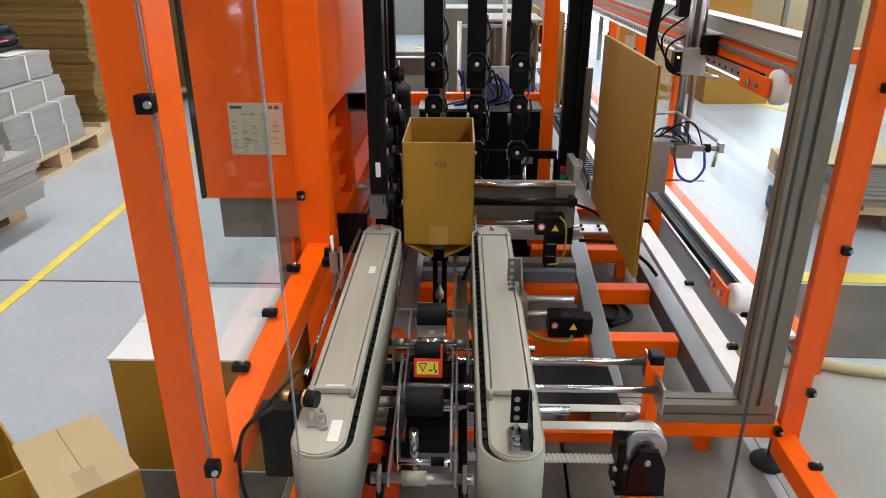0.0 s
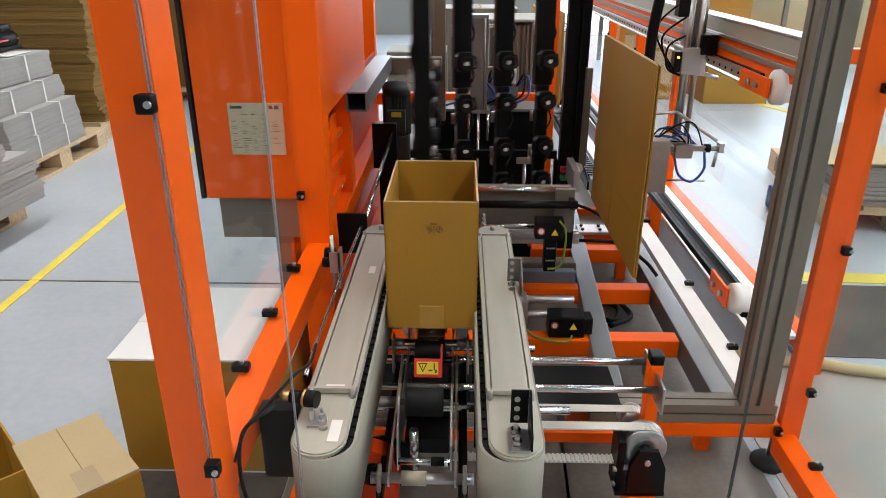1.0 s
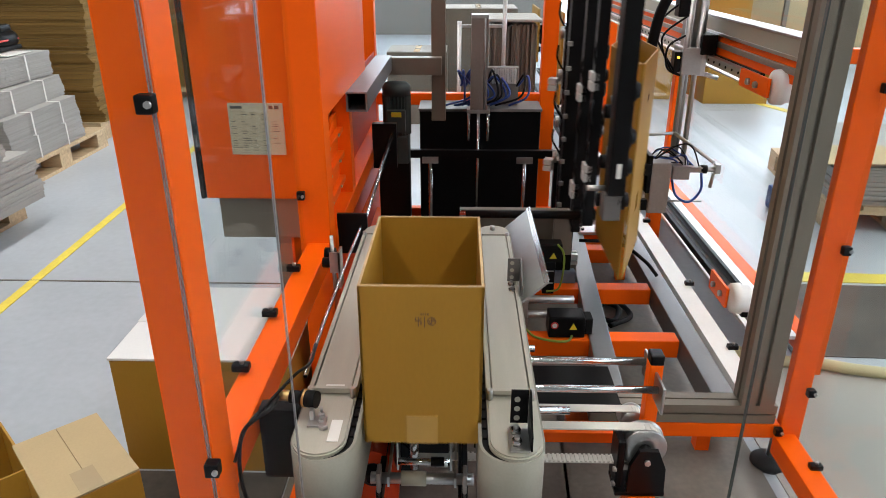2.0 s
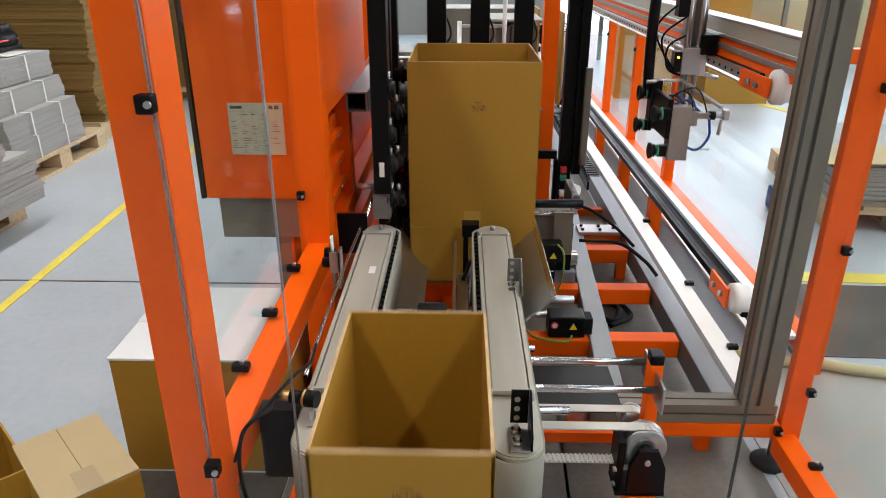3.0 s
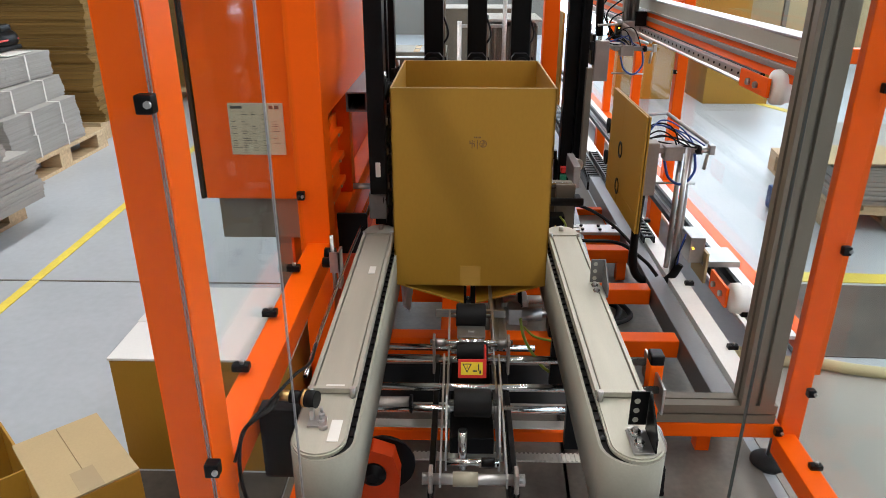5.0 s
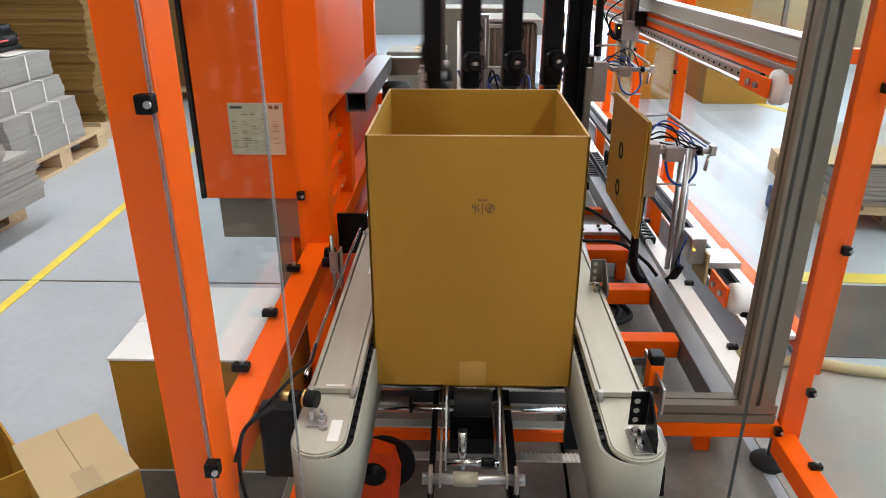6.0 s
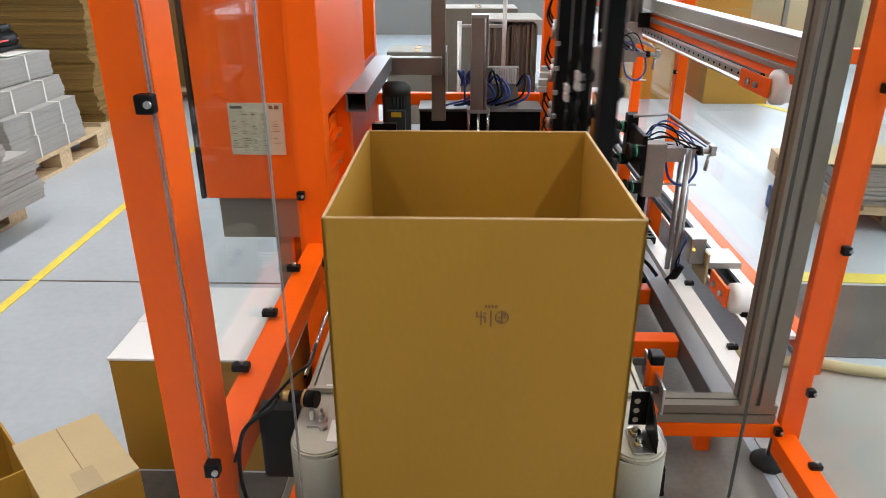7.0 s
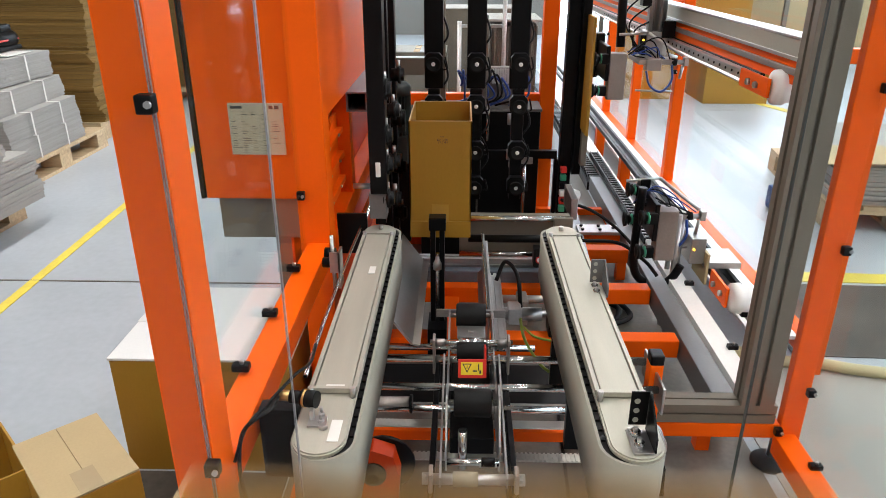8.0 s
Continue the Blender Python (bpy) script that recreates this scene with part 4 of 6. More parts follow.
for _k in range(16):
    _x = random.uniform(-0.1, 0.16)
    part("air_hose", tube(M(), [(_x, -0.01, 0.09), (_x + random.uniform(-0.03, 0.06), -0.06, 0.12 + random.random() * 0.05), (_x + random.uniform(0, 0.1), -0.09, 0.06), (_x + random.uniform(-0.1, 0.05), -0.06, 0.012)], 0.005), random.choice((BLUE, BLUE, BLACK)), VB)
MO = thing("gear_motor", "dark green upright gear motor with cooling fins", "motor", "", (-0.262, 2.88, 0))
part("fan_cover", lathe(M(), (0, 0, 0.84), (0, 0, 1), [(0, 0.058), (0.035, 0.058), (0.048, 0.045), (0.05, 0.01)], 24), MOTOR, MO)
_b = M()
prism(_b, [((0.058 if k % 2 else 0.05) * math.cos(2 * math.pi * k / 48), (0.058 if k % 2 else 0.05) * math.sin(2 * math.pi * k / 48)) for k in range(48)], "z", 0.68, 0.84)
part("finned_body", _b, MOTOR, MO)
part("terminal_box", bx(M(), -0.035, 0.04, -0.085, -0.05, 0.70, 0.79, 0.005), MOTOR, MO)
part("sticker", bx(M(), -0.015, 0.025, -0.0875, -0.0855, 0.765, 0.785), SIGN_YELLOW, MO)
part("gearbox", bx(M(), -0.05, 0.05, -0.05, 0.05, 0.56, 0.68, 0.008), MOTOR, MO)
part("bracket", bx(M(), -0.08, 0.05, -0.02, 0.05, 0.20, 0.56, 0.003), BLACK_METAL, MO)
HB = thing("black_crossbar", "black square crossbar with steel blocks", "bar")
part("bar", bx(M(), -0.31, 0.42, 2.98, 3.01, 0.545, 0.58, 0.002), BLACK_METAL, HB)
for _x in (-0.13, 0.28):
    part("block", bx(M(), _x - 0.035, _x + 0.035, 2.965, 2.979, 0.525, 0.552, 0.001), STEEL, HB)
    part("post", cy(M(), (_x, 2.99, 0.17), (_x, 2.99, 0.545), 0.009, 10), CHROME, HB)
for _s in (-0.31, 0.41):
    part("leg", bx(M(), _s, _s + 0.02, 2.98, 3.01, 0.0, 0.545), BLACK_METAL, HB)
CO = thing("guide_column", "tall black linear guide column with a steel strip", "column")
part("column", bx(M(), 0.425, 0.475, 2.93, 2.99, 0.17, 2.2, 0.003), BLACK_METAL, CO)
part("rail", bx(M(), 0.485, 0.51, 2.90, 2.93, 0.5, 2.2, 0.002), BLACK_METAL, CO)
part("strip", bx(M(), 0.50, 0.525, 2.86, 2.895, 0.55, 0.95, 0.002), ALU_DULL, CO)
part("joiner", bx(M(), 0.475, 0.49, 2.90, 2.96, 0.5, 2.2), BLACK_METAL, CO)
for _k in range(6):
    part("terminal", bx(M(), 0.43, 0.455, 2.90, 2.929, 0.33 + _k * 0.035, 0.355 + _k * 0.035, 0.002), (GREEN, SIGN_RED, WHITE, BLACK)[_k % 4], CO)
LR = thing("linkage_rods", "steel linkage rods beside the orange frame", "linkage")
for _k in range(3):
    part("rod", cy(M(), (-0.315 + _k * 0.02, 1.86, 0.60 + _k * 0.03), (-0.29 + _k * 0.012, 2.70, 0.62 + _k * 0.05), 0.007, 10), CHROME, LR)
part("rod_bracket", bx(M(), -0.345, -0.25, 2.70, 2.73, 0.58, 0.76, 0.003), BLACK_METAL, LR)
part("rod_bracket", bx(M(), -0.345, -0.26, 1.845, 1.86, 0.58, 0.70, 0.003), BLACK_METAL, LR)

solo("floor_cable", tube(M(), [(0.56, 2.70, 0.012), (0.66, 2.62, 0.012), (0.62, 2.50, 0.012), (0.57, 2.56, 0.012), (0.64, 2.68, 0.024), (0.70, 2.55, 0.012), (0.60, 2.46, 0.012)], 0.011, 8), RUBBER, "coiled black cable on the dark floor", "cable")
solo("hanging_cable", tube(M(), [(0.43, 2.86, 0.40), (0.56, 2.84, 0.36), (0.66, 2.80, 0.30), (0.72, 2.70, 0.255)], 0.007, 8), RUBBER, "black cable from the column to the base frame", "cable")
# overhead travelling beam, above the picture
OH = thing("overhead_beam", "orange overhead beam that carries the suction frame", "beam")
part("beam", bx(M(), -0.45, 1.22, 2.64, 2.72, 2.12, 2.2, 0.004), ORANGE, OH)
part("beam", bx(M(), 0.80, 1.22, 1.61, 1.65, 2.16, 2.2, 0.004), ORANGE, OH)


# ---- suction frame ----
def cup(parent, m):
    """Suction cup: bellows with a steel centre, facing -y in its own space."""
    o = part("suction_cup", lathe(M(), (0, 0.03, 0), (0, -1, 0), [(0, 0.010), (0.008, 0.012), (0.012, 0.022), (0.017, 0.014), (0.021, 0.025), (0.03, 0.027), (0.0301, 0.022), (0.024, 0.01)], 18), RUBBER, parent)
    o.matrix_basis = m
    c = part("cup_centre", lathe(M(), (0, 0.012, 0), (0, -1, 0), [(0, 0.006), (0.004, 0.008), (0.007, 0.007), (0.0075, 0.004)], 14), WHITE, o)
    return o


SF = thing("carton_erector", "black travelling frame of suction cup arms", "suction frame", "", (-0.165, 2.497, 0.0))
for _x0, _x1, _y0, _y1, _z0 in ((-0.074, -0.028, -0.70, -0.64, 0.775), (-0.092, -0.06, -0.47, -0.43, 0.60), (-0.092, -0.06, -0.27, -0.23, 0.50), (-0.11, -0.055, -0.08, -0.03, 0.40)):
    part("bar", bx(M(), _x0, _x1, _y0, _y1, _z0, 2.12, 0.003), BLACK_METAL, SF)
for _z in (1.36, 1.90):
    part("cross_link", bx(M(), -0.09, -0.062, -0.64, -0.08, _z, _z + 0.04), BLACK_METAL, SF)
for _y, _zs in ((-0.67, (0.755, 0.85, 0.93, 1.05)), (-0.45, (0.68, 0.80, 0.95)), (-0.25, (0.56, 0.72, 0.88, 1.02))):
    for _z in _zs:
        cup(SF, pose(-0.022, _y, _z, 0, 0, 90) @ Matrix.Diagonal((1.05, 1.0, 1.05, 1)))
        part("cup_body", cy(M(), (-0.052, _y, _z), (-0.012, _y, _z), 0.02, 14), BLACK, SF)
        part("cup_pin", cy(M(), (-0.03, _y, _z + 0.02), (-0.03, _y, _z + 0.045), 0.006, 8), STEEL, SF)
    for _z in (_zs[::2] if _y > -0.6 else ()):
        part("valve", bx(M(), -0.10, -0.075, _y - 0.02, _y + 0.03, _z + 0.06, _z + 0.085, 0.002), VALVE, SF)
        part("valve", bx(M(), -0.10, -0.075, _y - 0.02, _y + 0.03, _z + 0.088, _z + 0.113, 0.002), VALVE, SF)
        part("hose", tube(M(), [(-0.085, _y, _z + 0.115), (-0.095, _y - 0.02, _z + 0.17), (-0.08, _y + 0.01, _z + 0.22), (-0.07, _y + 0.02, _z + 0.28)], 0.004), BLACK, SF)
        part("hose", tube(M(), [(-0.08, _y, _z + 0.06), (-0.098, _y - 0.03, _z + 0.0), (-0.08, _y, _z - 0.06)], 0.005), BLUE if _y < -0.6 else BLACK, SF)
for _k in range(9):
    part("fitting", bx(M(), -0.118, -0.103, -0.10, -0.085, 0.45 + _k * 0.08, 0.465 + _k * 0.08, 0.002), STEEL, SF)
part("sticker", bx(M(), -0.057, -0.044, -0.7025, -0.7015, 0.824, 0.864), PAPER, SF, "small white paper label")
part("stop_pin", cy(M(), (-0.125, -0.66, 0.785), (-0.074, -0.66, 0.785), 0.008, 10), STEEL, SF)
part("foot_block", bx(M(), -0.080, -0.032, -0.69, -0.64, 0.70, 0.774, 0.004), GREY_BLOCK, SF)
ARM_X = (0.07, 0.222, 0.375)
WING = thing("erector_wing", "black swinging wing with three suction cup arms", "suction frame")
for _a in ARM_X:
    part("arm", bx(bx(M(), _a - 0.034, _a + 0.034, 0.07, 0.105, 0.92, 2.12, 0.004), _a - 0.022, _a + 0.022, 0.064, 0.10, 0.50, 0.92, 0.004), BLACK_METAL, WING)
for _z in (1.28, 1.9):
    part("cross_link", bx(M(), 0.0, 0.41, 0.105, 0.125, _z, _z + 0.06), BLACK_METAL, WING)
for _a in ARM_X:
    for _z in (1.015, 0.868, 0.70, 0.565):
        cup(WING, pose(_a, 0.0, _z))
        part("cup_holder", prism(M(), [(_a - 0.032, _z - 0.02), (_a - 0.02, _z - 0.034), (_a + 0.02, _z - 0.034), (_a + 0.032, _z - 0.02), (_a + 0.032, _z + 0.02), (_a + 0.02, _z + 0.034), (_a - 0.02, _z + 0.034), (_a - 0.032, _z + 0.02)], "y", 0.031, 0.063), BLACK, WING)
        if _z in (0.868, 0.565):
            for _q in (0.04, 0.064):
                part("valve", bx(M(), _a - 0.02, _a + 0.02, 0.127, 0.16, _z + _q, _z + _q + 0.021, 0.002), VALVE, WING)
        part("fitting", cy(M(), (_a - 0.026, 0.115, _z + 0.08), (_a - 0.026, 0.115, _z + 0.12), 0.007, 8), STEEL, WING)
        part("hose", tube(M(), [(_a + 0.025, 0.09, _z + 0.05), (_a + 0.05, 0.11, _z + 0.09), (_a + 0.03, 0.14, _z + 0.15), (_a - 0.01, 0.13, _z + 0.2)], 0.004), BLACK, WING)
        part("clip", tube(M(), [(_a + 0.034, 0.08, _z - 0.03), (_a + 0.048, 0.06, _z - 0.02), (_a + 0.04, 0.05, _z + 0.02)], 0.003, 5), RUBBER, WING)

# ---- blank gantry rails ----
GA = thing("gantry_beam", "aluminium gantry beam with an orange rail and toothed strip", "gantry")
part("beam", bx(M(), 0.93, 0.99, 1.96, 7.4, 1.095, 1.155, 0.003), PLATE, GA)
part("beam_lip", bx(M(), 0.924, 0.9295, 1.96, 7.4, 1.098, 1.108, 0.001), ALU, GA)
part("rail_plate", bx(M(), 0.935, 0.955, 1.93, 7.4, 1.03, 1.056, 0.002), ORANGE, GA)
part("slide_rail", bx(M(), 0.928, 0.95, 1.93, 7.4, 1.057, 1.075, 0.002), STEEL_WARM, GA)
part("upper_strip", bx(M(), 0.935, 0.955, 1.93, 7.4, 1.076, 1.094, 0.001), ORANGE, GA)
part("top_flange", bx(M(), 0.925, 0.995, 1.96, 7.4, 1.156, 1.162, 0.001), ALU, GA)
part("toothed_strip", bx(M(), 0.905, 0.93, 2.25, 7.4, 0.998, 1.026, 0.001), ALU, GA)
for _k in range(40):
    part("strip_bolt", cy(M(), (0.902, 2.36 + _k * 0.06, 1.012), (0.905, 2.36 + _k * 0.06, 1.012), 0.005, 6), BLACK, GA)
part("strip_web", bx(M(), 0.93, 0.945, 2.25, 7.4, 1.0, 1.03), BLACK_METAL, GA)
part("drive_belt", bx(M(), 0.955, 0.975, 2.15, 7.4, 0.963, 0.968), WHITE, GA)
part("roller_bracket", bx(M(), 0.895, 0.905, 2.10, 2.32, 0.98, 1.035, 0.002), ORANGE, GA)
part("end_roller", lathe(M(), (0.91, 2.10, 1.012), (1, 0, 0), [(0, 0.03), (0.003, 0.05), (0.028, 0.052), (0.032, 0.046), (0.055, 0.046), (0.06, 0.02)], 28), WHITE, GA, "white plastic end roller")
for _y in (2.18, 2.24):
    part("bolt", cy(M(), (0.885, _y, 1.005), (0.895, _y, 1.005), 0.011, 6), STEEL, GA)
for _y in (2.02, 4.09, 6.05):
    part("bracket", bx(M(), 0.99, 1.214, _y, _y + 0.04, 1.09, 1.13, 0.002), ORANGE, GA)
GL = thing("lower_rail", "lower gantry rail with black slides on a white base", "gantry")
part("base", bx(M(), 0.97, 1.03, 2.1, 7.4, 0.23, 0.265, 0.003), ALU, GL)
part("rail", bx(M(), 0.985, 1.0, 2.1, 7.4, 0.267, 0.295, 0.002), BLACK_METAL, GL)
part("second_rail", bx(M(), 0.945, 0.965, 2.1, 7.4, 0.25, 0.275, 0.002), BLACK_METAL, GL)
# steel plate in white, which stands in for overexposed glare on it
part("tray", bx(M(), 1.04, 1.20, 2.2, 7.4, 0.11, 0.125, 0.002), WHITE, GL, "steel tray plate coloured white for its glare")
part("roller_bracket", bx(M(), 0.885, 0.895, 2.11, 2.27, 0.28, 0.35, 0.002), ORANGE, GL)
part("end_roller", lathe(M(), (0.897, 2.10, 0.322), (1, 0, 0), [(0, 0.03), (0.003, 0.05), (0.028, 0.052), (0.032, 0.046), (0.055, 0.046), (0.06, 0.02)], 28), WHITE, GL, "white plastic end roller")
part("end_block", bx(M(), 0.98, 1.06, 2.06, 2.14, 0.22, 0.32, 0.004), WHITE, GL)
for _y in (2.15, 2.22):
    part("bolt", cy(M(), (0.875, _y, 0.315), (0.885, _y, 0.315), 0.011, 6), STEEL, GL)
for _y in (3.40, 4.13, 4.95, 6.2):
    part("stand", bx(M(), 0.97, 1.03, _y, _y + 0.07, 0.0, 0.23, 0.003), ORANGE, GL)
# added ledge; its white stands in for bright outside light along the base
part("ledge", bx(M(), 0.785, 0.850, 1.67, 7.4, 0.222, 0.248, 0.002), WHITE, GL, "white ledge added for the bright strip along the base frame")
for _y in (1.8, 3.2, 4.6, 6.0):
    part("ledge_post", bx(M(), 0.785, 0.825, _y, _y + 0.04, 0.0, 0.222, 0.002), ALU_DULL, GL)
part("chain_tray", bx(M(), 0.695, 0.775, 3.695, 6.8, 0.17, 0.215, 0.002), BLACK_METAL, GL)
for _k in range(60):
    part("chain_link", bx(M(), 0.705, 0.765, 3.70 + _k * 0.045, 3.73 + _k * 0.045, 0.216, 0.245, 0.003), BLACK, GL)


def gripper(t, z, back=0.0):
    """Suction gripper: fixed carrier plate, and a head that slides along x."""
    head = part("gripper_block", bx(M(), 0.63, 0.70, -0.09, -0.03, z - 0.10, z + 0.09, 0.004), STEEL_WARM, t, "satin steel gripper block with suction cups")
    part("gripper_arm", bx(M(), 0.612, 0.628, -0.10, 0.12, z - 0.02, z + 0.12, 0.003), BLACK_METAL, head)
    part("head_plate", bx(M(), 0.602, 0.640, 0.10, 0.155, z - 0.03, z + 0.15, 0.003), BLACK, head)
    for y, dz in ((-0.10, 0.07), (0.13, 0.10), (-0.10, -0.06), (0.13, -0.02)):
        o = part("suction_cup", lathe(M(), (0.59, y, z + dz), (-1, 0, 0), [(0, 0.010), (0.008, 0.012), (0.012, 0.024), (0.017, 0.016), (0.021, 0.027), (0.03, 0.029), (0.0301, 0.022), (0.024, 0.01)], 18), RUBBER, head)
        part("cup_stem", bx(M(), 0.59, 0.620, y - 0.015, y + 0.015, z + dz - 0.02, z + dz + 0.02, 0.003), BLACK, head)
        part("cup_ring", cy(M(), (0.586, y, z + dz), (0.592, y, z + dz), 0.021, 16), GREEN, head)
    part("carrier_plate", bx(M(), 0.705, 0.85, -0.02, 0.09 + back, z + 0.035, z + 0.055, 0.003), STEEL_WARM, t, "satin steel carrier plate")
    part("valve_box", bx(M(), 0.735, 0.80, -0.035, 0.015, z + 0.012, z + 0.062, 0.004), STEEL_WARM, t)
    part("nozzle", cy(M(), (0.80, 0.0, z + 0.045), (0.90, -0.01, z + 0.045), 0.010, 12), STEEL, t)
    part("nozzle_collar", cy(M(), (0.845, -0.005, z + 0.045), (0.868, -0.007, z + 0.045), 0.016, 12), BLACK, t)
    part("nozzle_head", bx(M(), 0.895, 0.915, -0.022, 0.008, z + 0.030, z + 0.066, 0.003), STEEL, t)
    part("nozzle_post", cy(M(), (0.895, -0.008, z + 0.03), (0.888, -0.008, z - 0.025), 0.007, 8), STEEL, t)
    part("bracket_rod", cy(M(), (0.64, 0.10, z + 0.145), (0.77, 0.12, z + 0.150), 0.006, 8), STEEL, t)
    part("bracket_strip", cy(M(), (0.77, 0.12, z + 0.150), (0.885, -0.02, z + 0.075), 0.007, 8), ALU, t)
    part("lower_rod", cy(M(), (0.70, -0.03, z - 0.07), (0.86, -0.02, z - 0.075), 0.004, 8), STEEL, t)
    rnd = random.Random(int(z * 100))
    for k in range(9):
        a = rnd.uniform(-0.02, 0.08)
        x1 = rnd.uniform(0.78, 0.885)
        up = rnd.uniform(0.06, 0.14)
        part("hose", tube(M(), [(rnd.uniform(0.65, 0.70), a, z + 0.075), (0.71 + rnd.random() * 0.04, a + rnd.uniform(-0.03, 0.03), z + up), (0.5 * (0.74 + x1), a - 0.02, z + up * rnd.uniform(0.7, 1.0)), (x1, rnd.uniform(-0.03, 0.03), z + rnd.uniform(0.02, 0.07))], 0.0028), BLUE if k % 3 == 0 else BLACK, t)
    part("loop_hose", tube(M(), [(0.74, -0.02, z + 0.01), (0.76, -0.03, z - 0.05), (0.81, -0.03, z - 0.075), (0.85, -0.025, z - 0.03), (0.845, -0.02, z + 0.035)], 0.005), BLUE, t)
    return head


UC = thing("upper_carriage", "upper gantry carriage with an upright steel cylinder", "carriage")
part("block", bx(M(), 0.808, 0.882, -0.06, 0.06, 0.957, 1.054, 0.004), STEEL, UC)
part("slide", bx(M(), 0.87, 0.925, -0.07, 0.07, 1.03, 1.10, 0.003), BLACK_METAL, UC)
part("slide_link", bx(M(), 0.86, 0.904, -0.04, 0.04, 0.95, 1.04, 0.003), ALU, UC)
part("cylinder_body", cy(M(), (0.868, 0, 1.05), (0.868, 0, 1.60), 0.030, 22), STEEL, UC)
part("cylinder_side", bx(M(), 0.820, 0.836, -0.03, 0.03, 1.054, 1.60, 0.003), STEEL_WARM, UC)
part("side_box", bx(M(), 0.782, 0.807, -0.055, -0.01, 0.965, 1.04, 0.003), BLACK, UC)
part("top_valve", bx(M(), 0.775, 0.815, -0.06, 0.0, 1.16, 1.24, 0.006), BLACK, UC)
part("indicator", cy(M(), (0.794, -0.057, 1.02), (0.794, -0.064, 1.02), 0.0045, 8), AMBER, UC)
part("side_nozzle", cy(M(), (0.87, -0.02, 0.965), (0.96, -0.02, 0.94), 0.009, 10), STEEL, UC)
for _k in range(3):
    part("hose", tube(M(), [(0.82, -0.05, 1.10 + 0.07 * _k), (0.75 - 0.02 * _k, -0.07 + 0.02 * _k, 1.06 + 0.03 * _k), (0.76 + 0.01 * _k, -0.05, 0.98), (0.82, -0.05, 0.95)], 0.004), BLACK, UC)
PU = thing("upper_picker", "hanging blank picker with steel rods and suction cups", "picker")
for _x, _y in ((0.775, 0.13), (0.80, 0.17), (0.822, 0.14)):
    part("rod", cy(M(), (_x, _y, 0.60), (_x, _y, 1.30), 0.010, 14), STEEL, PU)
part("cable_chain", tube(M(), [(0.655, 0.13, 0.66), (0.65, 0.14, 0.85), (0.655, 0.14, 1.05), (0.69, 0.14, 1.20), (0.80, 0.14, 1.32), (0.92, 0.14, 1.38)], 0.020, 8), BLACK, PU)
PU_HEAD = gripper(PU, 0.57, 0.09)

PC = thing("lower_carriage", "lower gantry carriage on the black rail", "carriage")
part("block", bx(M(), 0.85, 0.905, -0.06, 0.06, 0.31, 0.41, 0.004), STEEL, PC)
part("slide", bx(M(), 0.905, 1.04, -0.07, 0.07, 0.297, 0.32, 0.002), ALU, PC)
part("slide_plate", bx(M(), 0.905, 0.915, -0.09, 0.06, 0.24, 0.36, 0.002), PALE_CARD, PC, "pale plastic slide plate")
part("indicator", cy(M(), (0.86, -0.062, 0.37), (0.86, -0.07, 0.37), 0.004, 8), AMBER, PC)
PL = thing("lower_picker", "upright blank picker with guide rods and suction cups", "picker")
for _x, _y in ((0.815, -0.035), (0.815, 0.035), (0.838, 0.0)):
    part("guide_rod", cy(M(), (_x, _y, 0.16), (_x, _y, 0.74), 0.010, 12), STEEL, PL)
part("rod_foot", bx(M(), 0.79, 0.85, -0.05, 0.05, 0.13, 0.165, 0.003), STEEL, PL)
part("cable_loop", tube(M(), [(0.655, -0.04, 0.60), (0.65, -0.04, 0.45), (0.65, -0.04, 0.33), (0.665, -0.04, 0.26), (0.705, -0.045, 0.225), (0.76, -0.05, 0.22), (0.80, -0.05, 0.25), (0.825, -0.05, 0.30)], 0.016, 8), BLACK, PC, "black cable loop")
for _k in range(2):
    part("hose", tube(M(), [(0.845, -0.05, 0.40 + 0.02 * _k), (0.825, -0.065, 0.36), (0.815 + 0.01 * _k, -0.06, 0.31), (0.825, -0.05, 0.26)], 0.003), BLUE if _k == 1 else BLACK, PL)
PL_HEAD = gripper(PL, 0.68)
CHN = thing("cable_chain", "black link cable chain drawn behind the lower carriage", "cable chain")
_lk = part("chain_link", bx(bx(bx(M(), -0.024, -0.018, 0, 0.034, 0, 0.028), 0.018, 0.024, 0, 0.034, 0, 0.028), -0.018, 0.018, 0.008, 0.022, 0.020, 0.027), BLACK, CHN)
_lk.matrix_basis = pose(0.79, 0.26, 0.256)
for _k in range(1, 36):
    share("chain_link", _lk.data, CHN, pose(0.79, 0.26 + _k * 0.038, 0.256))


# ---- cartons ----
BOARD = 0.005


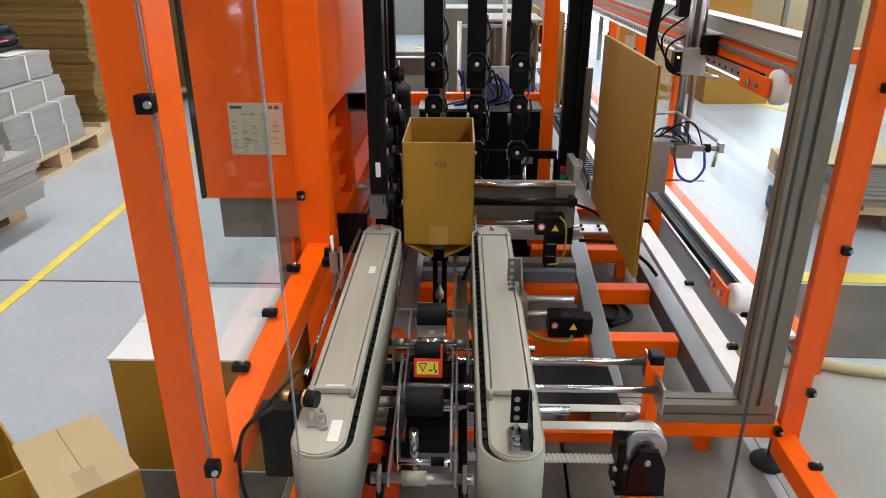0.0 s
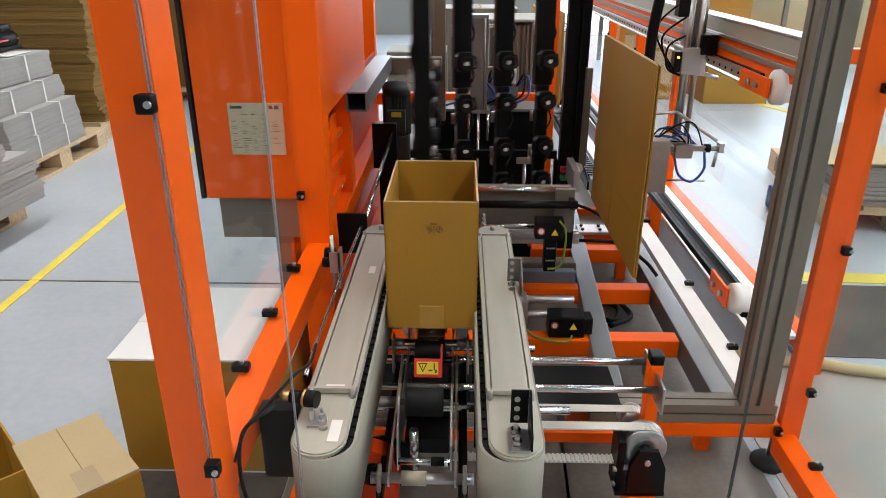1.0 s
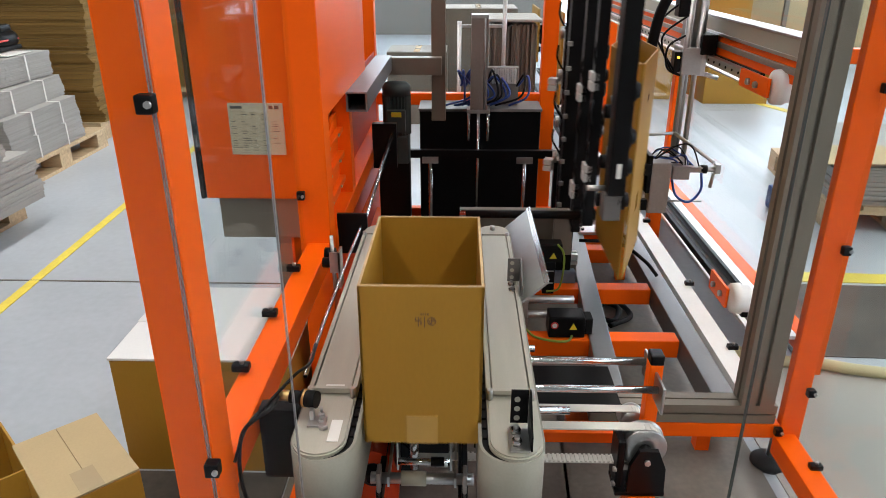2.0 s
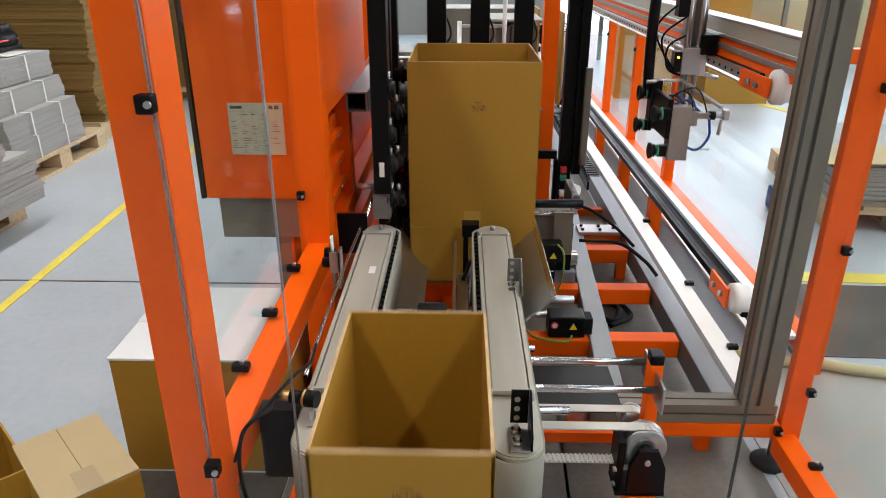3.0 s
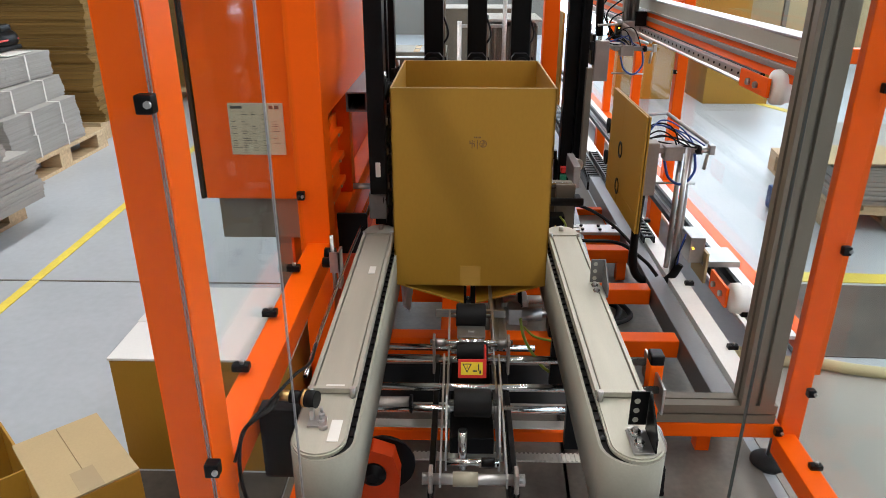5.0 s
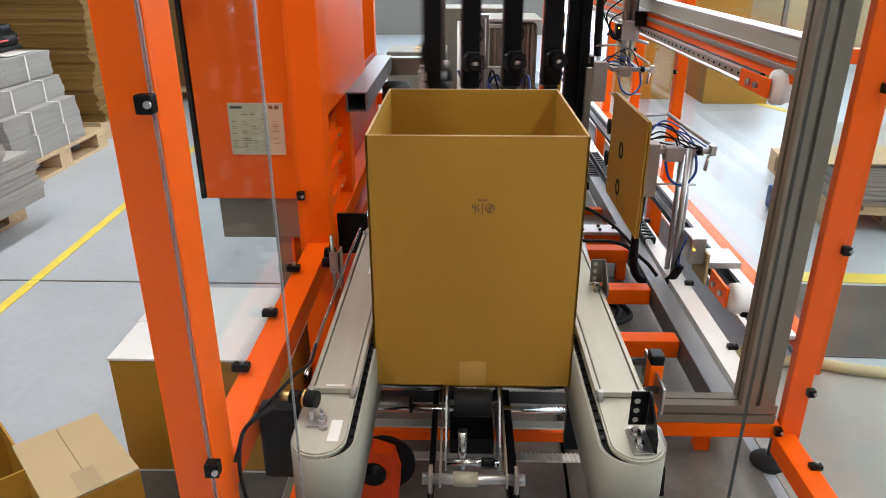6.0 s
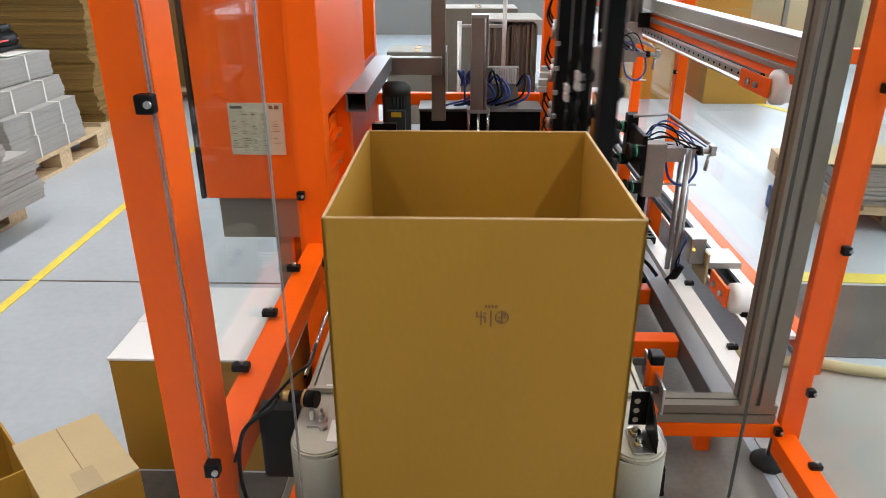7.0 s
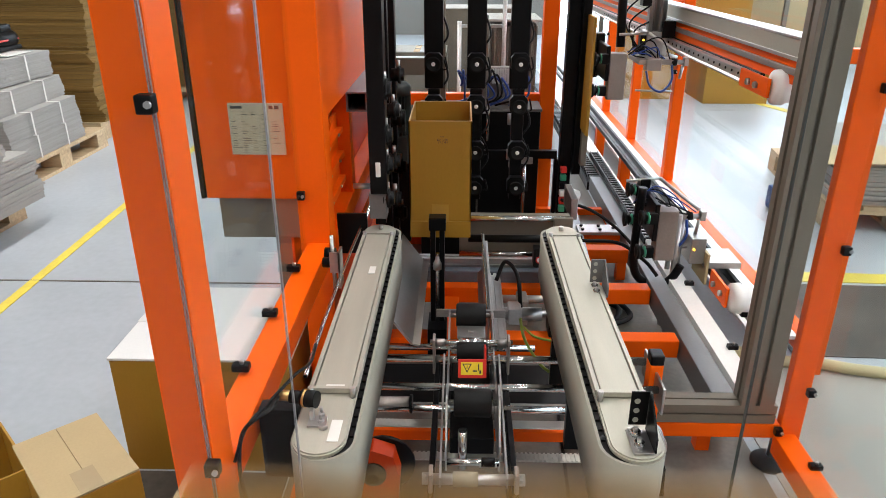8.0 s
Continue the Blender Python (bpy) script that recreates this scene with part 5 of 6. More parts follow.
def carton(label, w, d, h, flap):
    """Half-slotted carton; the origin is the lower corner of the left and back walls. Its walls hinge at the corners."""
    t = thing("carton", label, "carton", "erected cartons")
    left = part("left_wall", bx(M(), 0, BOARD, -d, 0, 0, h, 0.0008), KRAFT, t)
    back = part("back_wall", bx(M(), 0, w, -BOARD, 0, 0, h, 0.0008), KRAFT, t)
    front = part("front_wall", bx(M(), 0, w, 0, BOARD, 0, h, 0.0008), KRAFT, t)
    right = part("right_wall", bx(M(), -BOARD, 0, -d, 0, 0, h, 0.0008), KRAFT, t)
    for o, b in ((left, (0.0005, BOARD - 0.0005, -d + 0.001, -0.001)), (back, (0.001, w - 0.001, -BOARD + 0.0005, -0.0005)), (front, (0.001, w - 0.001, 0.0005, BOARD - 0.0005)), (right, (-BOARD + 0.0005, -0.0005, -d + 0.001, -0.001))):
        part("cut_edge", bx(M(), *b, h - 0.0005, h + 0.0008), KRAFT_EDGE, o)
    # printed mark of plain shapes on the front
    cx, cz, s = w * 0.53, h - (0.06 if w < 0.3 else 0.132), 0.8 if w < 0.3 else 1.0
    k = M()
    for x0, x1, z0, z1 in ((-0.008, -0.005, 0.015, 0.0185), (-0.004, -0.001, 0.015, 0.0185), (0.0, 0.003, 0.015, 0.0185), (0.004, 0.008, 0.015, 0.0185), (-0.0012, 0.0008, -0.012, 0.011), (-0.0135, -0.0115, -0.010, 0.010), (-0.019, -0.007, 0.001, 0.0035), (-0.019, -0.0165, 0.0035, 0.009), (-0.0085, -0.006, -0.006, 0.001), (-0.010, -0.006, 0.006, 0.008), (0.0125, 0.0145, -0.008, 0.011), (0.006, 0.021, 0.0005, 0.0025), (0.008, 0.012, -0.006, -0.002), (0.015, 0.019, 0.004, 0.0075)):
        bx(k, cx + s * x0, cx + s * x1, -0.0006, 0.0002, cz + s * z0, cz + s * z1)
    part("printed_mark", k, KRAFT_INK, front, "small brown printed mark of plain shapes")
    for rx, rz in ((0.0135, 0.0015),):
        r = M()
        n = 16
        ring_wall(r, [(cx + s * (rx + 0.009 * math.cos(2 * math.pi * i / n)), cz + s * (rz + 0.009 * math.sin(2 * math.pi * i / n))) for i in range(n)], [(cx + s * (rx + 0.0074 * math.cos(2 * math.pi * i / n)), cz + s * (rz + 0.0074 * math.sin(2 * math.pi * i / n))) for i in range(n)], 0.0, 0.0008)
        o = part("printed_ring", r, KRAFT_INK, front)
        o.matrix_basis = pose(0, -0.0001, 0, 90)
    flaps = {}
    for key, o, b in (("left", left, (0, BOARD, -d + 0.003, -0.003)), ("back", back, (0.003, w - 0.003, -BOARD, 0)), ("front", front, (0.003, w - 0.003, 0, BOARD)), ("right", right, (-BOARD, 0, -d + 0.003, -0.003))):
        flaps[key] = part("bottom_flap", bx(M(), *b, -flap, -0.001, 0.0008), KRAFT, o)
    tape = bx(M(), w / 2 - 0.026, w / 2 + 0.026, -0.0012, -0.0004, 0.0, 0.055)
    part("tape", tape, TAPE, front, "strip of clear packing tape")
    return dict(thing=t, left=left, back=back, front=front, right=right, flaps=flaps, w=w, d=d, h=h)


CA = carton("narrow open kraft cardboard carton between the side belts", 0.194, 0.305, 0.290, 0.09)
CBIG = carton("large open kraft cardboard carton with folded bottom flaps", 0.388, 0.443, 0.505, 0.185)
CC = carton("narrow open kraft cardboard carton at the erecting station", 0.190, 0.300, 0.315, 0.055)
CD = tagged(link("carton_blank", bx(M(), 0, 0.01, -0.30, 0.19, 0.0, 0.45, 0.001), KRAFT), "flat folded kraft carton blank waiting upright", "blank")

# ---- outfeed roller table that takes the cartons away, below the picture ----
OF = thing("roller_table", "steel outfeed roller table at the end of the belts", "roller table")
for _x in (-0.30, 0.34):
    part("side_rail", bx(M(), _x, _x + 0.03, -2.5, 0.80, 0.50, 0.585, 0.003), ALU_DULL, OF)
    for _y in (-2.45, -0.9, 0.70):
        part("leg", bx(M(), _x, _x + 0.03, _y, _y + 0.04, 0.0, 0.50), ALU_DULL, OF)
_ro = part("roller", cy(M(), (-0.27, 0, 0), (0.34, 0, 0), 0.022, 14), STEEL, OF)
_ro.matrix_basis = pose(0, 0.76, 0.557)
for _k in range(1, 40):
    share("roller", _ro.data, OF, pose(0, 0.76 - _k * 0.082, 0.557))


# ---- loose cartons and stock in the hall ----
def closed_box(name, w, d, h, at, rz, label, body, top, open_flaps=False):
    t = thing(name, label, "carton", "", at)
    t.rotation_euler = (0, 0, radians(rz))
    part("body", bx(M(), 0, w, 0, d, 0, h, 0.004), body, t)
    part("top_flap", bx(M(), 0.002, w / 2 - 0.001, 0.002, d - 0.002, h + 0.0005, h + 0.006, 0.001), top, t)
    part("top_flap", bx(M(), w / 2 + 0.001, w - 0.002, 0.002, d - 0.002, h + 0.0005, h + 0.006, 0.001), top, t)
    part("tape", bx(M(), w / 2 - 0.025, w / 2 + 0.025, 0.0, d, h + 0.0065, h + 0.0073), TAPE, t)
    return t


_bx = thing("carton", "brown cardboard carton with a white lid on the floor", "carton", "", (-0.94, 1.60, 0.0))
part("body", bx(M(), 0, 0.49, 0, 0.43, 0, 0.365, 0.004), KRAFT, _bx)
part("lid", bx(M(), -0.003, 0.493, -0.003, 0.433, 0.366, 0.374, 0.002), WHITE_CARD, _bx, "white carton lid")
part("tape", bx(M(), -0.004, 0.2, 0.20, 0.25, 0.3745, 0.3752), PAPER, _bx)
_by = thing("carton", "tipped kraft carton with paler top flaps and taped seam on the floor", "carton", "", (-1.056, 1.324, 0.0))
_by.rotation_euler = (0, 0, radians(-46))
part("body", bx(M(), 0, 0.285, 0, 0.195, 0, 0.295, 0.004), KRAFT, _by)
# top flaps paler than the kraft body
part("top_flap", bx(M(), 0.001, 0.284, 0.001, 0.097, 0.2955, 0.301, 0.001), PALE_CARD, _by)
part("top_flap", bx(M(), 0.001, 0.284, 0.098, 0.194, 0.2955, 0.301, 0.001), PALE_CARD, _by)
part("tape", bx(M(), 0.20, 0.286, 0.07, 0.12, 0.3015, 0.3022), TAPE_PALE, _by)
_bz = thing("carton", "open brown cardboard carton on the floor", "carton", "", (-1.345, 1.20, 0.0))
_bz.rotation_euler = (0, 0, radians(-44))
for _b2 in ((0, 0.235, 0, 0.006), (0, 0.235, 0.294, 0.30), (0, 0.006, 0.006, 0.294), (0.229, 0.235, 0.006, 0.294)):
    part("side_wall", bx(M(), *_b2, 0, 0.30, 0.001), KRAFT, _bz)


def pallet(at, rz):
    t = thing("pallet", "worn wooden pallet standing on the floor", "pallet", "pallets", at)
    t.rotation_euler = (0, 0, radians(rz))
    for x in (0.0, 0.33, 0.655):
        part("bottom_board", bx(M(), x, x + 0.145, 0, 1.2, 0.0, 0.022, 0.002), WOOD, t)
        for y in (0.0, 0.53, 1.055):
            part("block", bx(M(), x, x + 0.145, y, y + 0.145, 0.0222, 0.10, 0.003), WOOD, t)
    for y in (0.0, 0.53, 1.055):
        part("stringer_board", bx(M(), 0, 0.8, y, y + 0.145, 0.1002, 0.122, 0.002), WOOD, t)
    for x in (0.0, 0.165, 0.33, 0.49, 0.655):
        part("top_board", bx(M(), x, x + 0.145, 0, 1.2, 0.1222, 0.144, 0.002), WOOD, t)
    return t


def bundle(at, sx, sy, sz, rz, material, label, seed, cat="cardboard stack", straps=True, sheet=0.012):
    """A stack of flat sheets with slightly uneven edges."""
    t = thing("cardboard_stack", label, cat, "stacks of flat cardboard", at)
    t.rotation_euler = (0, 0, radians(rz))
    r = random.Random(seed)
    z, bow = 0.0, 0.0
    one = None
    while z < sz - 1e-4:
        hh = min(sheet * r.uniform(0.7, 1.3), sz - z)
        amp = min(1.0, sheet / 0.014) ** 1.3
        bow = bow * 0.8 + r.uniform(-0.010, 0.010) * amp
        o = [r.uniform(-0.006, 0.006) * amp + bow for _ in range(4)]
        m = Matrix.LocRotScale((o[0], o[2], z), Euler((0, 0, r.uniform(-0.006, 0.006) * amp)), (sx + o[1] - o[0], sy + o[3] - o[2], max(hh - 0.0012, 0.001)))
        if one is None:
            one = part("sheet", bx(M(), 0, 1, 0, 1, 0, 1), material, t)
            one.matrix_basis = m
        else:
            share("sheet", one.data, t, m)
        z += hh
    if straps:
        for x in (0.3, 0.7):
            part("strap", bx(bx(bx(M(), sx + 0.019, sx + 0.022, sy * x - 0.006, sy * x + 0.006, 0, sz + 0.004), -0.022, sx + 0.022, sy * x - 0.006, sy * x + 0.006, sz + 0.001, sz + 0.004), -0.022, -0.019, sy * x - 0.006, sy * x + 0.006, 0, sz + 0.004), PAPER, t, "thin white packing strap")
    return t


pallet((-3.28, 2.48, 0), -3)
pallet((-3.50, 4.02, 0), 0)
bundle((-3.12, 2.46, 0.146), 0.80, 1.16, 0.26, -3, GREY_CARD, "low stack of loose grey cardboard sheets on a pallet", 1, straps=False, sheet=0.014)
bundle((-3.10, 2.42, 0.408), 0.72, 1.0, 0.09, -6, GREY_CARD, "few loose grey cardboard sheets on a stack", 12, straps=False, sheet=0.012)
bundle((-3.50, 4.10, 0.146), 0.78, 0.85, 0.145, 0, GREY_CARD, "strapped bundle of grey cardboard sheets on a pallet", 2, sheet=0.005)
bundle((-3.50, 4.10, 0.292), 0.77, 0.85, 0.145, 0, GREY_CARD, "strapped bundle of grey cardboard sheets on a pallet", 13, sheet=0.005)
bundle((-3.52, 3.98, 0.440), 0.74, 0.96, 0.14, 2, GREY_CARD, "bent strapped bundle of grey cardboard sheets", 3, sheet=0.006)
bundle((-3.56, 3.95, 0.586), 0.68, 1.0, 0.165, -2, GREY_CARD, "bent strapped bundle of grey cardboard sheets", 4, sheet=0.006)
SHO = thing("work_shoes", "black work shoes with orange trim on a sheet of paper", "shoes", "", (-3.10, 4.60, 0.762))
part("sole", bx(M(), 0, 0.11, 0, 0.28, 0.004, 0.035, 0.012), RUBBER, SHO)
part("upper", lathe(M(), (0.055, 0.02, 0.075), (0, 1, 0), [(0, 0.03), (0.04, 0.052), (0.12, 0.06), (0.2, 0.066), (0.25, 0.05), (0.26, 0.02)], 14), BLACK, SHO)
part("tongue", bx(M(), 0.02, 0.09, 0.10, 0.24, 0.12, 0.17, 0.02), BLACK, SHO)
part("trim", bx(M(), -0.004, 0.114, 0.02, 0.26, 0.066, 0.078, 0.004), SIGN_RED, SHO)
solo("paper_sheet", bx(M(), -3.16, -2.88, 4.52, 4.78, 0.757, 0.7605), PAPER, "white paper sheets on the cardboard bundle", "paper")
for _k, (_x, _y, _s) in enumerate(((-3.60, 5.35, 5), (-4.65, 5.35, 6), (-5.7, 5.2, 7))):
    pallet((_x - 0.0, _y, 0), 0)
    bundle((_x + 0.02, _y + 0.02, 0.146), 0.80, 1.1, 1.75, 0, BROWN_CARD, "tall stack of brown cardboard sheets on a pallet", _s, straps=False, sheet=0.016)
for _k, (_x, _y, _s, _h) in enumerate(((-2.95, 6.9, 8, 1.7), (-4.4, 6.9, 9, 2.2), (-2.2, 8.6, 10, 1.6))):
    pallet((_x, _y, 0), 0)
    bundle((_x + 0.02, _y + 0.02, 0.146), 0.74, 1.1, _h, 0, BROWN_CARD, "tall stack of brown cardboard sheets on a pallet", _s, straps=False, sheet=0.016)
# right of the machine
pallet((1.95, 3.55, 0), -8)
bundle((1.97, 3.57, 0.146), 0.80, 1.0, 0.22, -8, GREY_CARD, "stack of cardboard sheets beside the machine", 21, straps=False, sheet=0.014)
solo("sheet_on_stack", bx(M(), 1.85, 2.35, 3.52, 3.9, 0.373, 0.378), PALE_CARD, "loose pale cardboard sheet on a stack", "cardboard")
pallet((2.9, 3.35, 0), -6)
bundle((2.92, 3.37, 0.146), 0.80, 1.1, 0.42, -6, GREY_CARD, "stack of cardboard sheets beside the machine", 22, straps=False, sheet=0.014)
solo("blue_cloth", bx(M(), 1.78, 1.93, 3.75, 3.95, 0.0, 0.14, 0.03), BLUE_LINER, "blue plastic crate beside the stack", "crate")
closed_box("carton", 0.62, 0.6, 0.52, (2.36, 6.95, 0), 0, "large kraft cardboard carton on the hall floor", KRAFT, KRAFT)
closed_box("carton", 0.9, 0.8, 0.9, (2.3, 8.2, 0), 3, "large kraft cardboard carton on the hall floor", KRAFT, KRAFT)
closed_box("carton", 0.55, 0.6, 0.75, (1.55, 7.2, 0), -4, "kraft cardboard carton behind the guard wall", KRAFT, KRAFT)
for _k in range(4):
    closed_box("carton", 0.85, 0.7, 1.05 + 0.1 * (_k % 2), (2.7 + 0.95 * _k, 9.6, 0), 2 - _k, "tall kraft cardboard carton far back in the hall", PALE_CARD, PALE_CARD)
solo("paper_stack", bx(M(), 3.0, 4.4, 9.62, 10.2, 1.158, 1.17), PAPER, "white sheets lying on far cartons", "paper")
# behind the rear pane
UPS = thing("blank_magazine", "upright row of grey-brown blanks under a white cover", "magazine")
_r = random.Random(31)
for _k in range(22):
    part("blank", bx(M(), 0.145 + _k * 0.0112, 0.154 + _k * 0.0112, 3.75 + _r.uniform(-0.012, 0.012), 4.1, 0.55, 1.03 + _r.uniform(-0.006, 0.006)), BLANK_CARD, UPS)
part("cover", bx(M(), 0.13, 0.41, 3.73, 4.12, 1.045, 1.06, 0.006), GREY_CARD, UPS, "crumpled white cover")
part("stand", bx(M(), 0.14, 0.40, 3.76, 4.1, 0.0, 0.55, 0.004), ALU_DULL, UPS)
for _x in (-0.01, 0.212):
    part("front_post", cy(M(), (_x, 3.62, 0.0), (_x, 3.62, 1.5 if _x > 0 else 1.06), 0.011, 10), ALU, UPS)
part("front_strap", bx(M(), 0.0, 0.20, 3.612, 3.622, 1.03, 1.045, 0.001), ALU, UPS)
closed_box("carton", 0.5, 0.45, 0.6, (-0.62, 6.0, 0), 0, "dull cardboard carton far back in the hall", BLANK_CARD, GREY_CARD)
closed_box("carton", 0.7, 0.5, 0.9, (-0.2, 6.6, 0), 0, "grey cardboard carton far back in the hall", BLANK_CARD, GREY_CARD)
TB = thing("work_table", "pale work table far back in the hall", "table", "", (1.8, 9.0, 0))
part("tabletop", bx(M(), 0, 2.2, 0, 1.0, 0.86, 0.9, 0.005), WHITE_CARD, TB)
for _x in (0.05, 2.1):
    for _y in (0.05, 0.9):
        part("leg", bx(M(), _x, _x + 0.05, _y, _y + 0.05, 0, 0.86), ALU_DULL, TB)


# ---- motion ----
def slide(ob, rows):
    walk(ob, [(t, pose(*p)) for t, *p in rows])


def carton_rows(c, open_rows, flap_rows):
    """open_rows: (t, angle) with 90 flat and 0 square; flap_rows: (t, end flaps, side flaps) in degrees folded inwards."""
    w, d = c["w"], c["d"]
    for key, fn in (("back", lambda a: pose(0, 0, 0, 0, 0, a)),
                    ("front", lambda a: pose(0.013 * math.sin(radians(a)), -d, 0, 0, 0, a)),
                    ("right", lambda a: pose(w * math.cos(radians(a)) + 0.012 * math.sin(radians(a)), w * math.sin(radians(a)), 0))):
        walk(c[key], [(t, fn(a)) for t, a in open_rows])
    f = c["flaps"]
    walk(f["front"], [(t, pose(0, 0, 0, a)) for t, a, b in flap_rows])
    walk(f["back"], [(t, pose(0, 0, 0, -a)) for t, a, b in flap_rows])
    walk(f["left"], [(t, pose(0, 0, 0, 0, -b)) for t, a, b in flap_rows])
    walk(f["right"], [(t, pose(0, 0, 0, 0, b)) for t, a, b in flap_rows])


def motions():
    # side belt and tape head open for the wide carton
    opening = [(0.0, 0.0), (3.5, 0.0), (3.6, 0.010), (3.7, 0.036), (3.8, 0.068), (3.9, 0.10), (4.0, 0.137), (4.1, 0.170), (4.2, 0.187), (4.3, 0.188), (8.0, 0.188)]
    slide(CR, [(t, 0.034 + s, 0.855, 0) for t, s in opening])
    slide(CU, [(t, -0.064 + s / 2, 0, 0) for t, s in opening])
    # cartons: origin at the lower back left corner
    slide(CA["thing"], [(t, -0.155, y + 0.305, 0.622) for t, y in ((0, 1.818), (0.25, 1.67), (0.5, 1.54), (1.0, 1.343), (1.5, 1.15), (2.0, 0.955), (2.4, 0.80), (2.8, 0.655), (2.9, 0.615), (3.0, 0.572), (3.2, 0.27), (3.3, 0.0), (3.5, -0.6), (4.0, -2.2), (8.0, -2.2))])
    carton_rows(CA, [(0, 0), (8, 0)], [(0, 90, 62), (0.3, 90, 70), (0.8, 90, 89), (8, 90, 89)])
    pick = 0.575
    bx_rows = [(0, pick), (1.0, pick), (1.1, pick - 0.012), (1.7, pick - 0.015), (1.9, pick - 0.02), (2.2, 0.36), (2.5, 0.13), (2.8, -0.05), (2.9, -0.12), (3.0, -0.155), (3.1, -0.165), (8.0, -0.165)]
    by = [(0, 2.13), (1.7, 2.13), (2.4, 2.064), (4.0, 2.064), (4.2, 2.05), (4.5, 2.025), (4.6, 1.95), (4.7, 1.84), (5.0, 1.65), (5.4, 1.45), (5.8, 1.268), (6.2, 1.122), (6.5, 0.992), (7.0, 0.79), (7.3, 0.67), (7.5, 0.583), (7.6, 0.535), (7.7, 0.46), (7.8, 0.365), (7.9, 0.18), (8.0, -0.110)]
    times = sorted({t for t, _ in bx_rows} | {t for t, _ in by})
    fx = lambda t: float(np.interp(t, [a for a, _ in bx_rows], [b for _, b in bx_rows]))
    fy = lambda t: float(np.interp(t, [a for a, _ in by], [b for _, b in by]))
    slide(CBIG["thing"], [(t, fx(t), fy(t) + 0.433, 0.582 - float(np.interp(t, [1.7, 2.4], [0.018, 0.0]))) for t in times])
    carton_rows(CBIG, [(0, 90), (1.8, 90), (2.0, 70), (2.2, 40), (2.4, 15), (2.6, 2), (2.75, 0), (8, 0)], [(0, 0, 0), (3.15, 0, 0), (3.3, 60, 0), (3.4, 90, 0), (3.6, 90, 10), (3.9, 90, 45), (4.6, 90, 50), (4.9, 90, 65), (5.3, 90, 89), (8, 90, 89)])
    # next blank comes with the lower picker and is opened
    cx = [(0, 0.55), (4.7, 0.55), (5.2, 0.55), (6.6, 0.55), (6.8, 0.535), (7.0, 0.445), (7.1, 0.355), (7.2, 0.255), (7.3, 0.155), (7.4, 0.07), (7.5, 0.005), (7.6, -0.07), (7.7, -0.125), (7.8, -0.152), (8.0, -0.155)]
    py = [(0, 5.6), (3.8, 5.6), (3.9, 5.2), (4.0, 4.5), (4.1, 3.85), (4.2, 3.3), (4.3, 3.12), (4.4, 2.95), (4.5, 2.78), (4.6, 2.60), (4.7, 2.46), (4.9, 2.38), (5.2, 2.36), (8.0, 2.36)]
    fpx = lambda t: float(np.interp(t, [a for a, _ in cx], [b for _, b in cx]))
    fpy = lambda t: float(np.interp(t, [a for a, _ in py], [b for _, b in py]))
    times = sorted({t for t, _ in cx} | {t for t, _ in py})
    slide(CC["thing"], [(t, fpx(t), fpy(t), 0.600 + float(np.interp(t, [4.0, 4.5, 5.2], [0.08, 0.05, 0.0]))) for t in times])
    carton_rows(CC, [(0, 90), (6.8, 90), (7.0, 82), (7.1, 65), (7.2, 45), (7.3, 22), (7.4, 6), (7.5, 0), (8, 0)], [(0, 0, 0), (8, 0, 0)])
    slide(PC, [(t, 0.0, y + 0.10, 0) for t, y in py])
    slide(CHN, [(t, 0.0, y + 0.10, 0) for t, y in py])
    slide(PL, [(t, -0.012, y + 0.10, 0.06) for t, y in py if t < 4.65] + [(4.7, -0.012, 2.53, 0.04), (4.9, -0.012, 2.48, 0.0), (5.2, -0.012, 2.46, 0.0), (6.6, -0.012, 2.46, 0.0), (7.1, -0.012, 2.46, 0.0), (7.3, -0.012, 2.46, -0.07), (7.5, -0.012, 2.46, -0.14), (8.0, -0.012, 2.46, -0.245)])
    slide(PL_HEAD, [(0, 0, 0, 0), (6.6, 0, 0, 0), (6.9, 0.01, 0, 0), (7.1, 0.035, 0, 0), (7.3, 0.055, 0, 0), (7.5, 0.075, 0, 0), (8.0, 0.093, 0, 0)])
    slide(PU, [(0, 0.044, 2.54, 0.10), (1.5, 0.044, 2.54, 0.10), (1.9, 0.044, 2.54, 0.02), (2.6, 0.044, 2.54, 0.05), (2.8, 0.044, 2.54, 0.13), (3.0, 0.044, 2.54, 0.22), (3.2, 0.044, 2.54, 0.27), (3.4, 0.044, 2.60, 0.31), (3.5, 0.044, 2.68, 0.325), (3.6, 0.044, 2.80, 0.345), (3.8, 0.044, 3.14, 0.36), (4.0, 0.044, 3.44, 0.36), (4.2, 0.044, 3.56, 0.38), (5.0, 0.044, 3.60, 0.32), (6.0, 0.044, 3.60, 0.22), (6.4, 0.044, 3.89, 0.26), (6.6, 0.044, 3.94, 0.28), (7.3, 0.044, 3.14, 0.32), (7.45, 0.044, 3.08, 0.33), (8.0, 0.044, 3.08, 0.33)])
    slide(PU_HEAD, [(0, 0, 0, 0), (1.7, 0, 0, 0), (2.2, 0.03, 0, 0), (2.6, 0.055, 0, 0), (2.8, 0.065, 0, 0), (3.0, 0.06, 0, 0), (3.4, 0.04, 0, 0), (3.8, 0, 0, 0), (4.0, -0.03, 0, 0), (6.0, -0.03, 0, 0), (6.4, -0.06, 0, 0), (8.0, -0.06, 0, 0)])
